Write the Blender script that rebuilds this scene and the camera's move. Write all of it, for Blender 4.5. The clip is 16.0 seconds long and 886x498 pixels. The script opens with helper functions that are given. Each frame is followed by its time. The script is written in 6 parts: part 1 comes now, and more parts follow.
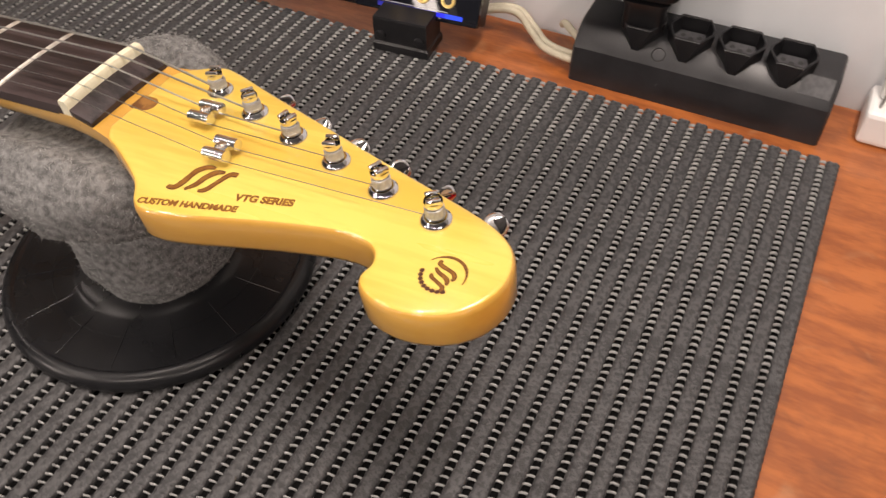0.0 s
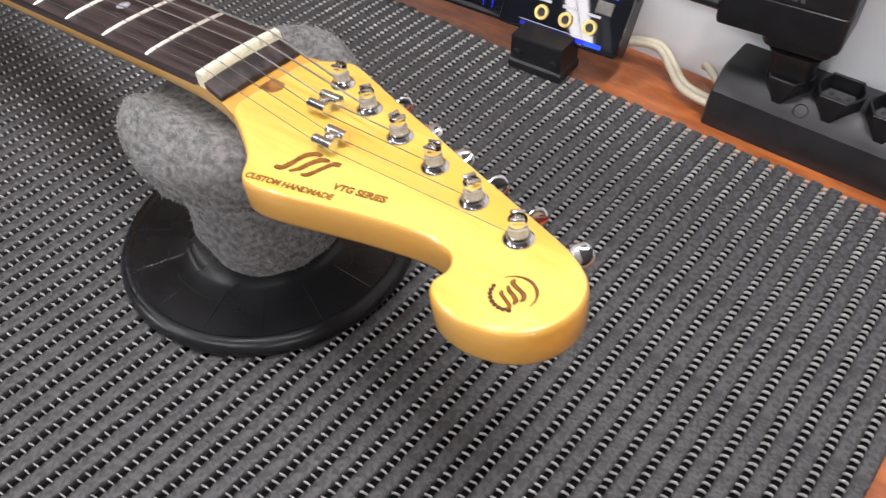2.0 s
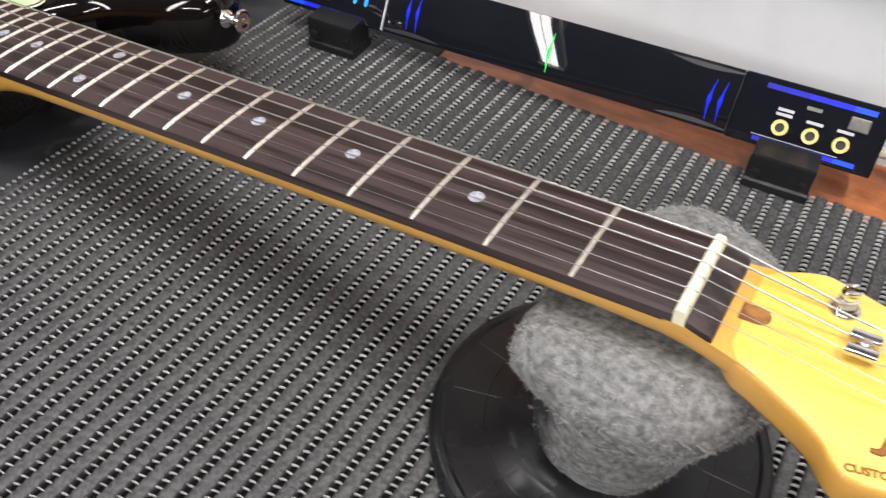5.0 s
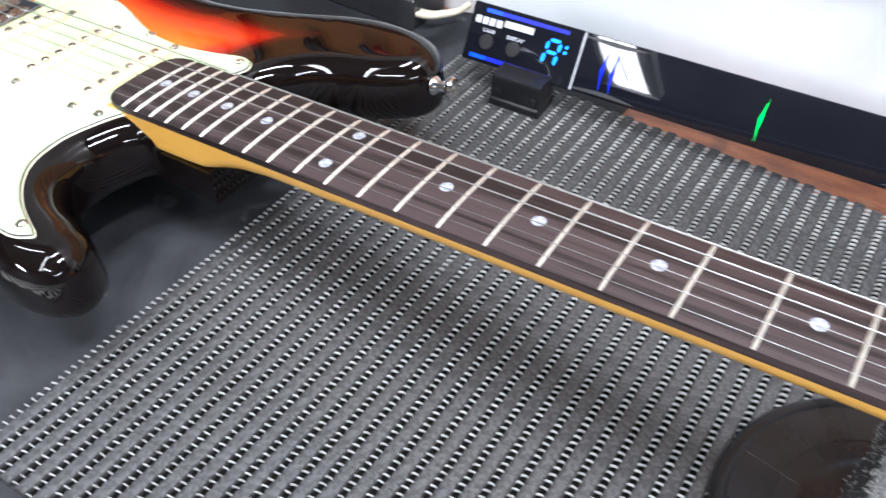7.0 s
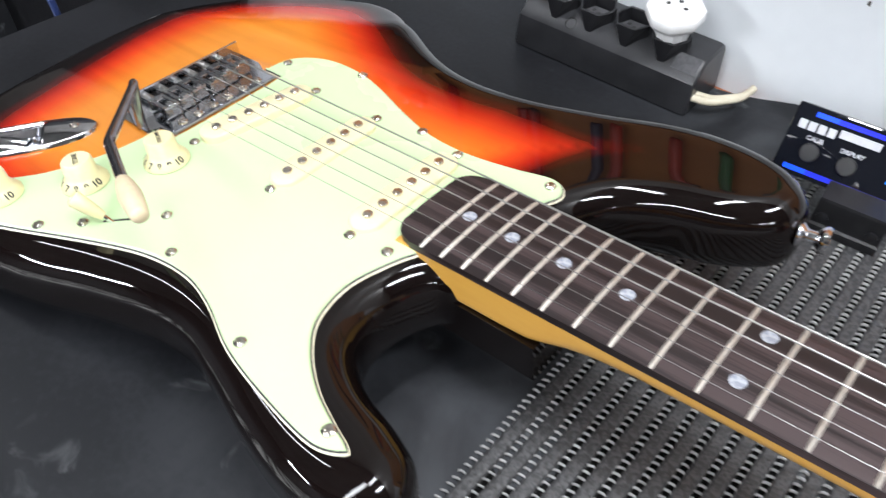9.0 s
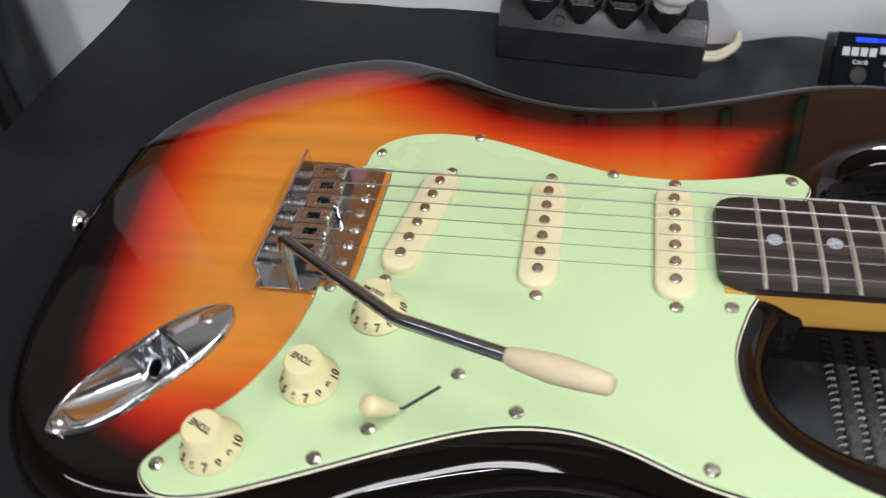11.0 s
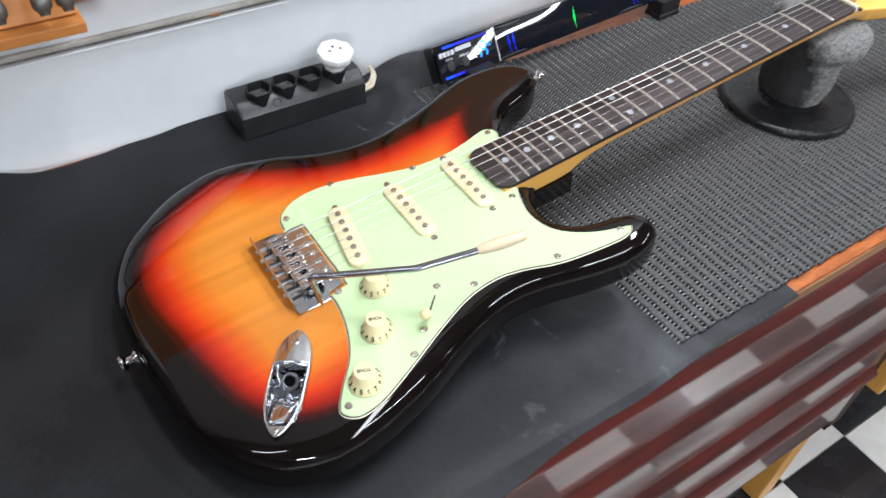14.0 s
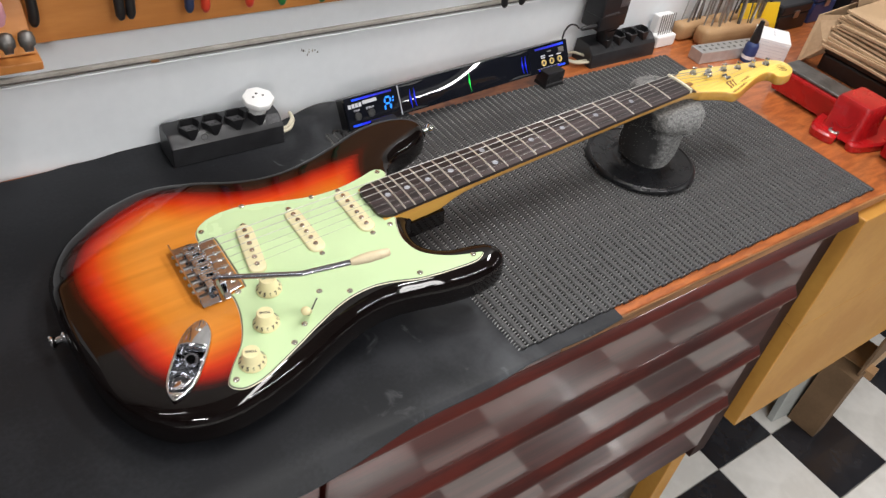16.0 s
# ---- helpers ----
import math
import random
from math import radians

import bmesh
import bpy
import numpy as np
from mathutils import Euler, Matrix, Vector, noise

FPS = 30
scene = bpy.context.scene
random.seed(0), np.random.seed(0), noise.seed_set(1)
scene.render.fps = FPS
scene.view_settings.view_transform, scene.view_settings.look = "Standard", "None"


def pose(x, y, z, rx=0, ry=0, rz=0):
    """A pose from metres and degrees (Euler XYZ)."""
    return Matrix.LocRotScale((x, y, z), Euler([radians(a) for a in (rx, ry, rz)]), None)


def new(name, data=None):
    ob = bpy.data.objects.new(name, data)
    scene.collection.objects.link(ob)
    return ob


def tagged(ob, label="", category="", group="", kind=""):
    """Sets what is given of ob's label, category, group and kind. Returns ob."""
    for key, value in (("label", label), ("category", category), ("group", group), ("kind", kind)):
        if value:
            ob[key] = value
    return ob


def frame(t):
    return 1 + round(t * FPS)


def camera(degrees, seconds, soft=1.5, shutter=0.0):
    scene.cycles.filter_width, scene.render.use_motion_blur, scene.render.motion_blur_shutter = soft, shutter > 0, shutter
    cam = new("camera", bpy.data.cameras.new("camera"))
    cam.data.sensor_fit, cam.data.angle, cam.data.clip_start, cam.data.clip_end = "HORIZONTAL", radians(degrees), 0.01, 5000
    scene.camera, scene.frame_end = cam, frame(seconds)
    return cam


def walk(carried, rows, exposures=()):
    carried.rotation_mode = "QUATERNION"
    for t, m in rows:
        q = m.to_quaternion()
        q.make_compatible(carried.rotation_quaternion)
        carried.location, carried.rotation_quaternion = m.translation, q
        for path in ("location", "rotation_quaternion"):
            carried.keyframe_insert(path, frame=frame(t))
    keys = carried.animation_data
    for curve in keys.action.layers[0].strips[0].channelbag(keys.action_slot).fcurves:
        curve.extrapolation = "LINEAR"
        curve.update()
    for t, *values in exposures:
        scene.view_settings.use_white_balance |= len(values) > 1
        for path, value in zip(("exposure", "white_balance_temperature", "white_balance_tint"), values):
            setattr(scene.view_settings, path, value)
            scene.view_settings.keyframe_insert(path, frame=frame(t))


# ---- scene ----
# camera and its way
cam = camera(59.58, 16.0, 1.4, 0.5)
PATH = [
    (0, pose(0.8826, -0.1600, 0.3103, 41.14, 1.27, 27.08)),
    (0.5, pose(0.9090, -0.1542, 0.3086, 42.38, 1.52, 33.91)),
    (1, pose(0.9175, -0.1550, 0.3084, 43.15, 1.67, 38.09)),
    (1.5, pose(0.9094, -0.1534, 0.3070, 43.13, 1.56, 40.19)),
    (2, pose(0.8937, -0.1546, 0.3097, 42.77, 1.27, 40.26)),
    (2.5, pose(0.8632, -0.1560, 0.3144, 42.73, 0.70, 39.59)),
    (3, pose(0.8242, -0.1561, 0.3177, 42.89, 0.42, 38.40)),
    (3.5, pose(0.7862, -0.1626, 0.3202, 42.90, -0.11, 36.18)),
    (4, pose(0.7412, -0.1741, 0.3259, 43.04, -0.55, 34.11)),
    (4.2, pose(0.7227, -0.1783, 0.3256, 43.03, -0.84, 33.64)),
    (6.3, pose(0.5873, -0.2203, 0.3341, 44.52, -1.12, 31.76)),
    (6.5, pose(0.5735, -0.2207, 0.3365, 44.24, -0.68, 32.23)),
    (7, pose(0.5452, -0.2208, 0.3416, 43.87, -0.18, 34.80)),
    (7.5, pose(0.5127, -0.2126, 0.3413, 43.71, 1.00, 37.94)),
    (8, pose(0.4562, -0.2011, 0.3377, 43.79, 0.63, 39.39)),
    (8.5, pose(0.4006, -0.1987, 0.3350, 43.16, 0.14, 40.13)),
    (9, pose(0.3539, -0.1993, 0.3313, 43.30, -0.06, 40.99)),
    (9.5, pose(0.3119, -0.2034, 0.3294, 43.21, -0.26, 40.27)),
    (10, pose(0.2435, -0.2314, 0.3300, 42.92, -0.73, 33.58)),
    (10.2, pose(0.2091, -0.2545, 0.3306, 42.95, -1.18, 28.76)),
    (12.3, pose(-0.0527, -0.2501, 0.3205, 42.25, -1.58, -20.58)),
    (12.5, pose(-0.0789, -0.2624, 0.3293, 42.61, -3.12, -26.08)),
    (13, pose(-0.1313, -0.2980, 0.3927, 44.45, -5.51, -32.25)),
    (13.5, pose(-0.1589, -0.3579, 0.4513, 44.58, -4.06, -32.87)),
    (14, pose(-0.1651, -0.4074, 0.5094, 44.95, -3.24, -33.31)),
    (14.5, pose(-0.1610, -0.4651, 0.5562, 46.61, -4.47, -34.28)),
    (15, pose(-0.1786, -0.5251, 0.5883, 47.51, -6.40, -33.79)),
    (15.5, pose(-0.1873, -0.5453, 0.5951, 48.52, -7.51, -33.96)),
    (16, pose(-0.1876, -0.5435, 0.5956, 48.65, -8.03, -34.27)),
]
import itertools

from mathutils import geometry

walk(cam, PATH, exposures=[(0, -0.36, 7500, 20), (0.6, -0.25, 7050, 21), (1, -0.08, 6650, 17), (2, -0.09, 6400, 15), (3, -0.34, 6850, 17), (4.2, -0.32, 6600, 16), (5.6, 0.5, 6300, 11), (6.3, 0.66, 5850, 11), (8.6, 0.58, 5800, 11), (9, 0.26, 6000, 10), (9.5, -0.2, 6050, 10), (9.8, -0.46, 6150, 10), (10.2, -0.52, 6200, 10), (12.3, -0.4, 6250, 10), (13, -0.22, 6100, 10), (13.5, -0.1, 6000, 10), (14.5, 0.12, 5950, 10), (15, 0.08, 6050, 10), (15.5, -0.16, 6350, 10), (16, -0.27, 6500, 11)])

# ---- light ----
world = bpy.data.worlds.new("world")
scene.world = world
world.use_nodes = True
world.node_tree.nodes["Background"].inputs[0].default_value = (0.75, 0.8, 0.9, 1)
world.node_tree.nodes["Background"].inputs[1].default_value = 0.02
CEIL = 1.62
# x, y, height, turn, power per tube, length of each twin-tube fixture
# First four follow reflections and shadows; the last three are added fill, source unseen.
TUBES_AND_FILLS = [(0.30, -0.05, 1.54, 90, 4.8, 0.58), (1.07, -0.05, 1.54, 90, 9.0, 0.58), (0.155, -0.86, 0.79, 90, 3.0, 1.18),
            (2.30, -1.55, 0.95, 90, 14.0, 1.18), (-1.1, -2.3, 0.80, 90, 38.0, 1.18), (0.95, -1.9, 1.54, 0, 15.0, 1.18), (-1.25, -0.35, 1.54, 0, 3.4, 1.18)]


def tube_lamp(x, y, z, turn, power, length):
    for off in (-0.019, 0.019):
        d = bpy.data.lights.new("tube_and_fill_lamp", "AREA")
        d.shape, d.size, d.size_y, d.energy = "RECTANGLE", length, 0.035, power
        d.color = (1.0, 0.985, 0.965)
        o = new("tube_and_fill_lamp", d)
        o.matrix_world = pose(x, y, z - 0.015, 0, 0, turn) @ pose(0, off, 0)


for fix in TUBES_AND_FILLS:
    tube_lamp(*fix)

# ---- materials ----


def nodes_of(name):
    m = bpy.data.materials.new(name)
    m.use_nodes = True
    nt = m.node_tree
    return m, nt, nt.nodes["Principled BSDF"], nt.links


def surface(name, a, b=None, rough=0.5, metal=0.0, scale=30.0, fine=400.0, bump=0.0, coat=0.0, stretch=(1, 1, 1),
            rvar=0.08, spec=0.5, contrast=0.5, coat_rough=0.03, bump_dist=0.0004):
    """Procedural surface: two tones mixed by coarse and fine noise, uneven gloss, fine relief."""
    m, nt, bs, ln = nodes_of(name)
    N = nt.nodes.new
    b = b or tuple(c * 0.75 for c in a)
    tc, mp = N("ShaderNodeTexCoord"), N("ShaderNodeMapping")
    ln.new(tc.outputs["Object"], mp.inputs[0])
    mp.inputs["Scale"].default_value = stretch
    n1, n2 = N("ShaderNodeTexNoise"), N("ShaderNodeTexNoise")
    n1.inputs["Scale"].default_value, n2.inputs["Scale"].default_value = scale, fine
    n1.inputs["Detail"].default_value, n2.inputs["Detail"].default_value = 5, 3
    ln.new(mp.outputs[0], n1.inputs[0]), ln.new(mp.outputs[0], n2.inputs[0])
    add = N("ShaderNodeMath")
    add.operation = "MULTIPLY_ADD"
    add.inputs[1].default_value = 0.35
    ln.new(n2.outputs[0], add.inputs[0]), ln.new(n1.outputs[0], add.inputs[2])
    rg = N("ShaderNodeMapRange")
    rg.inputs[1].default_value, rg.inputs[2].default_value = 0.675 - 0.25 * (1.05 - contrast), 0.675 + 0.25 * (1.05 - contrast)
    ln.new(add.outputs[0], rg.inputs[0])
    mx = N("ShaderNodeMix")
    mx.data_type = "RGBA"
    mx.inputs[6].default_value, mx.inputs[7].default_value = (*a, 1), (*b, 1)
    ln.new(rg.outputs[0], mx.inputs[0])
    ln.new(mx.outputs[2], bs.inputs["Base Color"])
    rr = N("ShaderNodeMapRange")
    rr.inputs[3].default_value, rr.inputs[4].default_value = max(0.01, rough - rvar), min(1, rough + rvar)
    ln.new(n1.outputs[0], rr.inputs[0])
    ln.new(rr.outputs[0], bs.inputs["Roughness"])
    bs.inputs["Metallic"].default_value = metal
    bs.inputs["Specular IOR Level"].default_value = spec
    bs.inputs["Coat Weight"].default_value, bs.inputs["Coat Roughness"].default_value = coat, coat_rough
    if bump:
        bp = N("ShaderNodeBump")
        bp.inputs["Strength"].default_value, bp.inputs["Distance"].default_value = bump, bump_dist
        ln.new(add.outputs[0], bp.inputs["Height"])
        ln.new(bp.outputs[0], bs.inputs["Normal"])
    return m


def glow(name, colour, strength):
    m, nt, bs, ln = nodes_of(name)
    bs.inputs["Base Color"].default_value = (*[c * 0.3 for c in colour], 1)
    bs.inputs["Emission Color"].default_value = (*colour, 1)
    bs.inputs["Emission Strength"].default_value = strength
    return m


M_wall = surface("white_wall_paint", (0.825, 0.855, 0.88), (0.755, 0.785, 0.81), 0.55, scale=3, fine=60, bump=0.15, contrast=0.3)
# Room wall tone, set dark to suit the dark reflections in the lacquer.
M_wall2 = surface("dark_room_wall", (0.10, 0.10, 0.105), (0.07, 0.07, 0.075), 0.7, scale=2, fine=40)
# Grey for the unseen upper wall, chosen for its reflections in lacquer and chrome.
M_wall3 = surface("unseen_upper_wall", (0.42, 0.41, 0.39), (0.34, 0.33, 0.31), 0.6, scale=3, fine=50)
M_ceil = surface("dark_ceiling", (0.30, 0.30, 0.30), (0.24, 0.24, 0.24), 0.8, scale=2)
M_steel = surface("bare_steel", (0.5, 0.5, 0.49), (0.38, 0.38, 0.37), 0.35, metal=1, scale=60)
M_chrome = surface("chrome", (0.82, 0.82, 0.84), (0.72, 0.72, 0.74), 0.07, metal=1, scale=80, rvar=0.04)
M_saddle = surface("polished_cast_metal", (0.66, 0.67, 0.69), (0.5, 0.51, 0.53), 0.17, metal=1, scale=260)
M_plate = surface("bridge_plate_chrome", (0.56, 0.57, 0.60), (0.48, 0.49, 0.52), 0.09, metal=1, scale=80, rvar=0.04)
M_gun = surface("dark_chrome", (0.40, 0.41, 0.44), (0.33, 0.34, 0.37), 0.24, metal=1, scale=80)
M_nickel = surface("nickel", (0.72, 0.68, 0.62), (0.6, 0.56, 0.5), 0.22, metal=1, scale=300)
M_black = surface("black_plastic", (0.008, 0.008, 0.0095), (0.013, 0.013, 0.0145), 0.38, scale=120, fine=1500, bump=0.15)
M_black_gloss = surface("black_gloss_panel", (0.006, 0.007, 0.011), (0.008, 0.009, 0.013), 0.025, scale=20, rvar=0.012)
M_rubber = surface("black_rubber_sheet", (0.0090, 0.0096, 0.0115), (0.0148, 0.0157, 0.0185), 0.48, scale=9, fine=220, bump=0.3, contrast=0.75, rvar=0.1, spec=0.22)
M_vinyl = surface("grey_vinyl_cord", (0.035, 0.035, 0.0365), (0.069, 0.069, 0.071), 0.48, scale=420, fine=1100, bump=0.8, contrast=0.85, bump_dist=0.0006)
M_cord = surface("grey_cross_cord", (0.42, 0.42, 0.41), (0.26, 0.26, 0.255), 0.22, scale=200)
M_mint = surface("mint_guard_plastic", (0.555, 0.725, 0.415), (0.535, 0.695, 0.395), 0.28, scale=6, contrast=0.2, rvar=0.05)
M_cream = surface("aged_cream_plastic", (0.80, 0.73, 0.43), (0.75, 0.67, 0.38), 0.3, scale=50, contrast=0.4)
M_ivory = surface("ivory_pickup_plastic", (0.78, 0.72, 0.46), (0.73, 0.66, 0.40), 0.32, scale=40, contrast=0.3)
M_tip = surface("tan_arm_tip_plastic", (0.70, 0.60, 0.40), (0.63, 0.52, 0.34), 0.35, scale=50)
M_bone = surface("bone_nut", (0.82, 0.78, 0.6), (0.75, 0.7, 0.52), 0.4, scale=200)
M_print = surface("dark_print", (0.02, 0.02, 0.02), (0.03, 0.03, 0.03), 0.5)
# Near-black that paints shade into the mat's gaps and the jack bore.
M_gap = surface("hole_shade_black", (0.004, 0.004, 0.004), (0.006, 0.006, 0.006), 0.9, spec=0.1)
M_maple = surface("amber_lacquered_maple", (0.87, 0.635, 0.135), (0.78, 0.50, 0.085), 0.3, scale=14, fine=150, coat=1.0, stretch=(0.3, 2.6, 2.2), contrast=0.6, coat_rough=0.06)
# Deeper tone of the same amber maple, for the neck and headstock sides.
M_maple_side = surface("amber_maple_side_tone", (0.72, 0.40, 0.075), (0.64, 0.33, 0.055), 0.3, scale=16, fine=150, coat=1.0, stretch=(0.35, 2.2, 2.2), contrast=0.35, coat_rough=0.08)
M_rose = surface("rosewood", (0.012, 0.0075, 0.008), (0.048, 0.032, 0.033), 0.46, scale=40, fine=420, stretch=(0.08, 3, 3), contrast=0.8, bump=0.25, bump_dist=0.0002)
M_pearl = surface("pearl_inlay", (0.42, 0.44, 0.48), (0.27, 0.29, 0.34), 0.25, scale=400, contrast=0.7)
M_fret = surface("fret_wire", (0.74, 0.70, 0.63), (0.62, 0.58, 0.51), 0.45, metal=0.75, scale=100)
M_string = surface("string_steel", (0.5, 0.5, 0.48), (0.42, 0.42, 0.4), 0.4, metal=1, scale=200)
M_plain = surface("plain_string_steel", (0.34, 0.34, 0.33), (0.27, 0.27, 0.26), 0.35, metal=1, scale=200)
M_decal = surface("gold_brown_decal", (0.30, 0.12, 0.02), (0.2, 0.07, 0.012), 0.35, scale=300)
M_decal_edge = surface("dark_decal_edge", (0.10, 0.03, 0.01), (0.07, 0.02, 0.01), 0.4, scale=300)
M_felt = surface("grey_wool_felt", (0.12, 0.12, 0.119), (0.28, 0.28, 0.275), 0.95, scale=300, fine=1700, bump=1.0, contrast=0.42, bump_dist=0.0015, spec=0.1)
M_fuzz = surface("grey_wool_fibre", (0.3, 0.3, 0.29), (0.45, 0.45, 0.44), 0.9, scale=90, contrast=0.6, spec=0.1)
M_disc = surface("black_moulded_disc", (0.0065, 0.0068, 0.008), (0.011, 0.0114, 0.0128), 0.28, scale=40, fine=600, bump=0.1, spec=0.34)
M_bench = surface("worn_red_brown_wood", (0.46, 0.138, 0.036), (0.29, 0.080, 0.022), 0.34, scale=70, fine=420, stretch=(0.35, 1.7, 1.7), contrast=0.55, coat=0.3, coat_rough=0.15)
M_bench_edge = surface("raw_wood_edge", (0.42, 0.20, 0.08), (0.16, 0.075, 0.03), 0.5, scale=20, stretch=(0.2, 3, 3), contrast=0.6)
M_drawer = surface("varnished_mahogany", (0.082, 0.0115, 0.0068), (0.042, 0.0068, 0.0045), 0.4, spec=0.4, scale=14, fine=120, stretch=(0.2, 2, 2.5), coat=0.75, contrast=0.7, coat_rough=0.08, bump=0.12)
M_ochre = surface("ochre_board", (0.58, 0.30, 0.06), (0.5, 0.24, 0.045), 0.42, scale=6, fine=70, contrast=0.4)
M_panel = surface("orange_tool_board", (0.55, 0.23, 0.06), (0.45, 0.17, 0.04), 0.4, scale=7, fine=80, stretch=(0.4, 1, 2), contrast=0.5)
M_wood = surface("pale_wood_block", (0.44, 0.27, 0.13), (0.34, 0.19, 0.09), 0.55, scale=20, stretch=(0.3, 2, 2), contrast=0.5)
M_tile_w = surface("white_marbled_tile", (0.72, 0.71, 0.68), (0.62, 0.61, 0.58), 0.22, scale=7, fine=40, contrast=0.6, coat=0.3)
M_tile_b = surface("black_tile", (0.012, 0.013, 0.017), (0.024, 0.025, 0.03), 0.22, scale=9, fine=60, contrast=0.5, coat=0.3)
M_grout = surface("grout", (0.4, 0.39, 0.36), (0.3, 0.29, 0.27), 0.8)
M_red = surface("red_cast_enamel", (0.45, 0.010, 0.012), (0.34, 0.007, 0.009), 0.28, scale=30, coat=0.3, bump=0.2, fine=120, bump_dist=0.0006)
M_iron = surface("dark_iron", (0.12, 0.115, 0.11), (0.2, 0.19, 0.18), 0.45, metal=0.8, scale=60)
M_alu = surface("milled_aluminium", (0.55, 0.55, 0.54), (0.48, 0.48, 0.47), 0.4, metal=0.6, scale=60)
M_kraft = surface("kraft_paper", (0.50, 0.345, 0.21), (0.40, 0.27, 0.155), 0.75, scale=12, fine=200, bump=0.3, contrast=0.5)
M_card = surface("corrugated_cardboard", (0.19, 0.115, 0.06), (0.14, 0.085, 0.043), 0.8, scale=12, fine=150)
M_white = surface("white_plastic", (0.85, 0.85, 0.84), (0.8, 0.8, 0.79), 0.3, scale=20, contrast=0.2)
M_paper = surface("white_paper", (0.86, 0.86, 0.86), (0.8, 0.8, 0.82), 0.7, scale=20, contrast=0.3)
M_yellow = surface("yellow_card", (0.85, 0.55, 0.02), (0.8, 0.5, 0.015), 0.45, scale=20)
M_blue = surface("blue_label", (0.02, 0.04, 0.13), (0.03, 0.05, 0.16), 0.35, scale=60)
M_green = surface("green_grip", (0.02, 0.2, 0.05), (0.015, 0.15, 0.04), 0.4, scale=60)
M_redgrip = surface("red_grip", (0.6, 0.05, 0.02), (0.5, 0.035, 0.015), 0.4, scale=60)
M_bluegrip = surface("navy_grip", (0.02, 0.035, 0.09), (0.015, 0.025, 0.07), 0.4, scale=60)
M_cable = surface("off_white_cable", (0.62, 0.57, 0.44), (0.52, 0.47, 0.35), 0.5, scale=60)
M_brass = surface("gold_plate", (0.9, 0.66, 0.26), (0.8, 0.58, 0.2), 0.35, metal=0.5, scale=200)
M_grey_bar = surface("pale_print", (0.55, 0.56, 0.6), (0.5, 0.5, 0.54), 0.5, scale=100)
M_moulding = surface("grey_rail_paint", (0.50, 0.48, 0.44), (0.36, 0.34, 0.30), 0.5, scale=18, fine=200, contrast=0.5)
M_greyboard = surface("grey_board", (0.5, 0.52, 0.5), (0.42, 0.44, 0.42), 0.6, scale=12)
M_pink = surface("pink_plastic", (0.6, 0.3, 0.36), (0.52, 0.25, 0.3), 0.4, scale=40)
M_led_blue = glow("blue_led", (0.0, 0.02, 1.0), 0.7)
M_led_digit = glow("blue_digit_led", (0.01, 0.24, 1.0), 1.9)
M_led_fade = [glow("fading_blue_led", (0.0, 0.012 + 0.05 * (q > 1), 1.0), q) for q in (1.3, 0.85, 0.5, 0.26, 0.12)]
M_led_green = glow("green_led", (0.01, 1.0, 0.1), 1.3)


def smudged(m, colour, amount, scale, low, high, axis_from=None, axis_to=None):
    """Lay uneven smears of another colour over a surface, optionally growing along x."""
    nt = m.node_tree
    N, ln, bs = nt.nodes.new, nt.links, nt.nodes["Principled BSDF"]
    old = bs.inputs["Base Color"].links[0].from_socket
    tc, n1 = N("ShaderNodeTexCoord"), N("ShaderNodeTexNoise")
    n1.inputs["Scale"].default_value, n1.inputs["Detail"].default_value, n1.inputs["Distortion"].default_value = scale, 8, 0.8
    ln.new(tc.outputs["Object"], n1.inputs[0])
    rg = N("ShaderNodeMapRange")
    rg.interpolation_type = "SMOOTHSTEP"
    rg.inputs[1].default_value, rg.inputs[2].default_value, rg.inputs[4].default_value = low, high, amount
    ln.new(n1.outputs[0], rg.inputs[0])
    fac = rg.outputs[0]
    if axis_from is not None:
        sx, ra, mu = N("ShaderNodeSeparateXYZ"), N("ShaderNodeMapRange"), N("ShaderNodeMath")
        ra.interpolation_type = "SMOOTHSTEP"
        ra.inputs[1].default_value, ra.inputs[2].default_value = axis_from, axis_to
        mu.operation = "MULTIPLY"
        ln.new(tc.outputs["Object"], sx.inputs[0]), ln.new(sx.outputs[0], ra.inputs[0])
        ln.new(ra.outputs[0], mu.inputs[0]), ln.new(fac, mu.inputs[1])
        fac = mu.outputs[0]
    mx = N("ShaderNodeMix")
    mx.data_type = "RGBA"
    mx.inputs[7].default_value = (*colour, 1)
    ln.new(fac, mx.inputs[0]), ln.new(old, mx.inputs[6]), ln.new(mx.outputs[2], bs.inputs["Base Color"])


# chalky dust on the rubber, dirt on the wall, wear on the bench
smudged(M_rubber, (0.075, 0.079, 0.086), 0.8, 11.0, 0.34, 0.78, 0.08, 0.27)
smudged(M_rubber, (0.24, 0.25, 0.26), 0.6, 34.0, 0.63, 0.80, 0.02, 0.20)
smudged(M_wall, (0.40, 0.36, 0.33), 0.7, 16.0, 0.735, 0.80)
smudged(M_bench, (0.50, 0.28, 0.15), 0.4, 34.0, 0.58, 0.75)
smudged(M_bench, (0.13, 0.042, 0.018), 0.6, 26.0, 0.56, 0.72)
smudged(M_drawer, (0.03, 0.008, 0.006), 0.7, 7.0, 0.5, 0.75)
smudged(M_vinyl, (0.10, 0.095, 0.088), 0.3, 9.0, 0.52, 0.75)


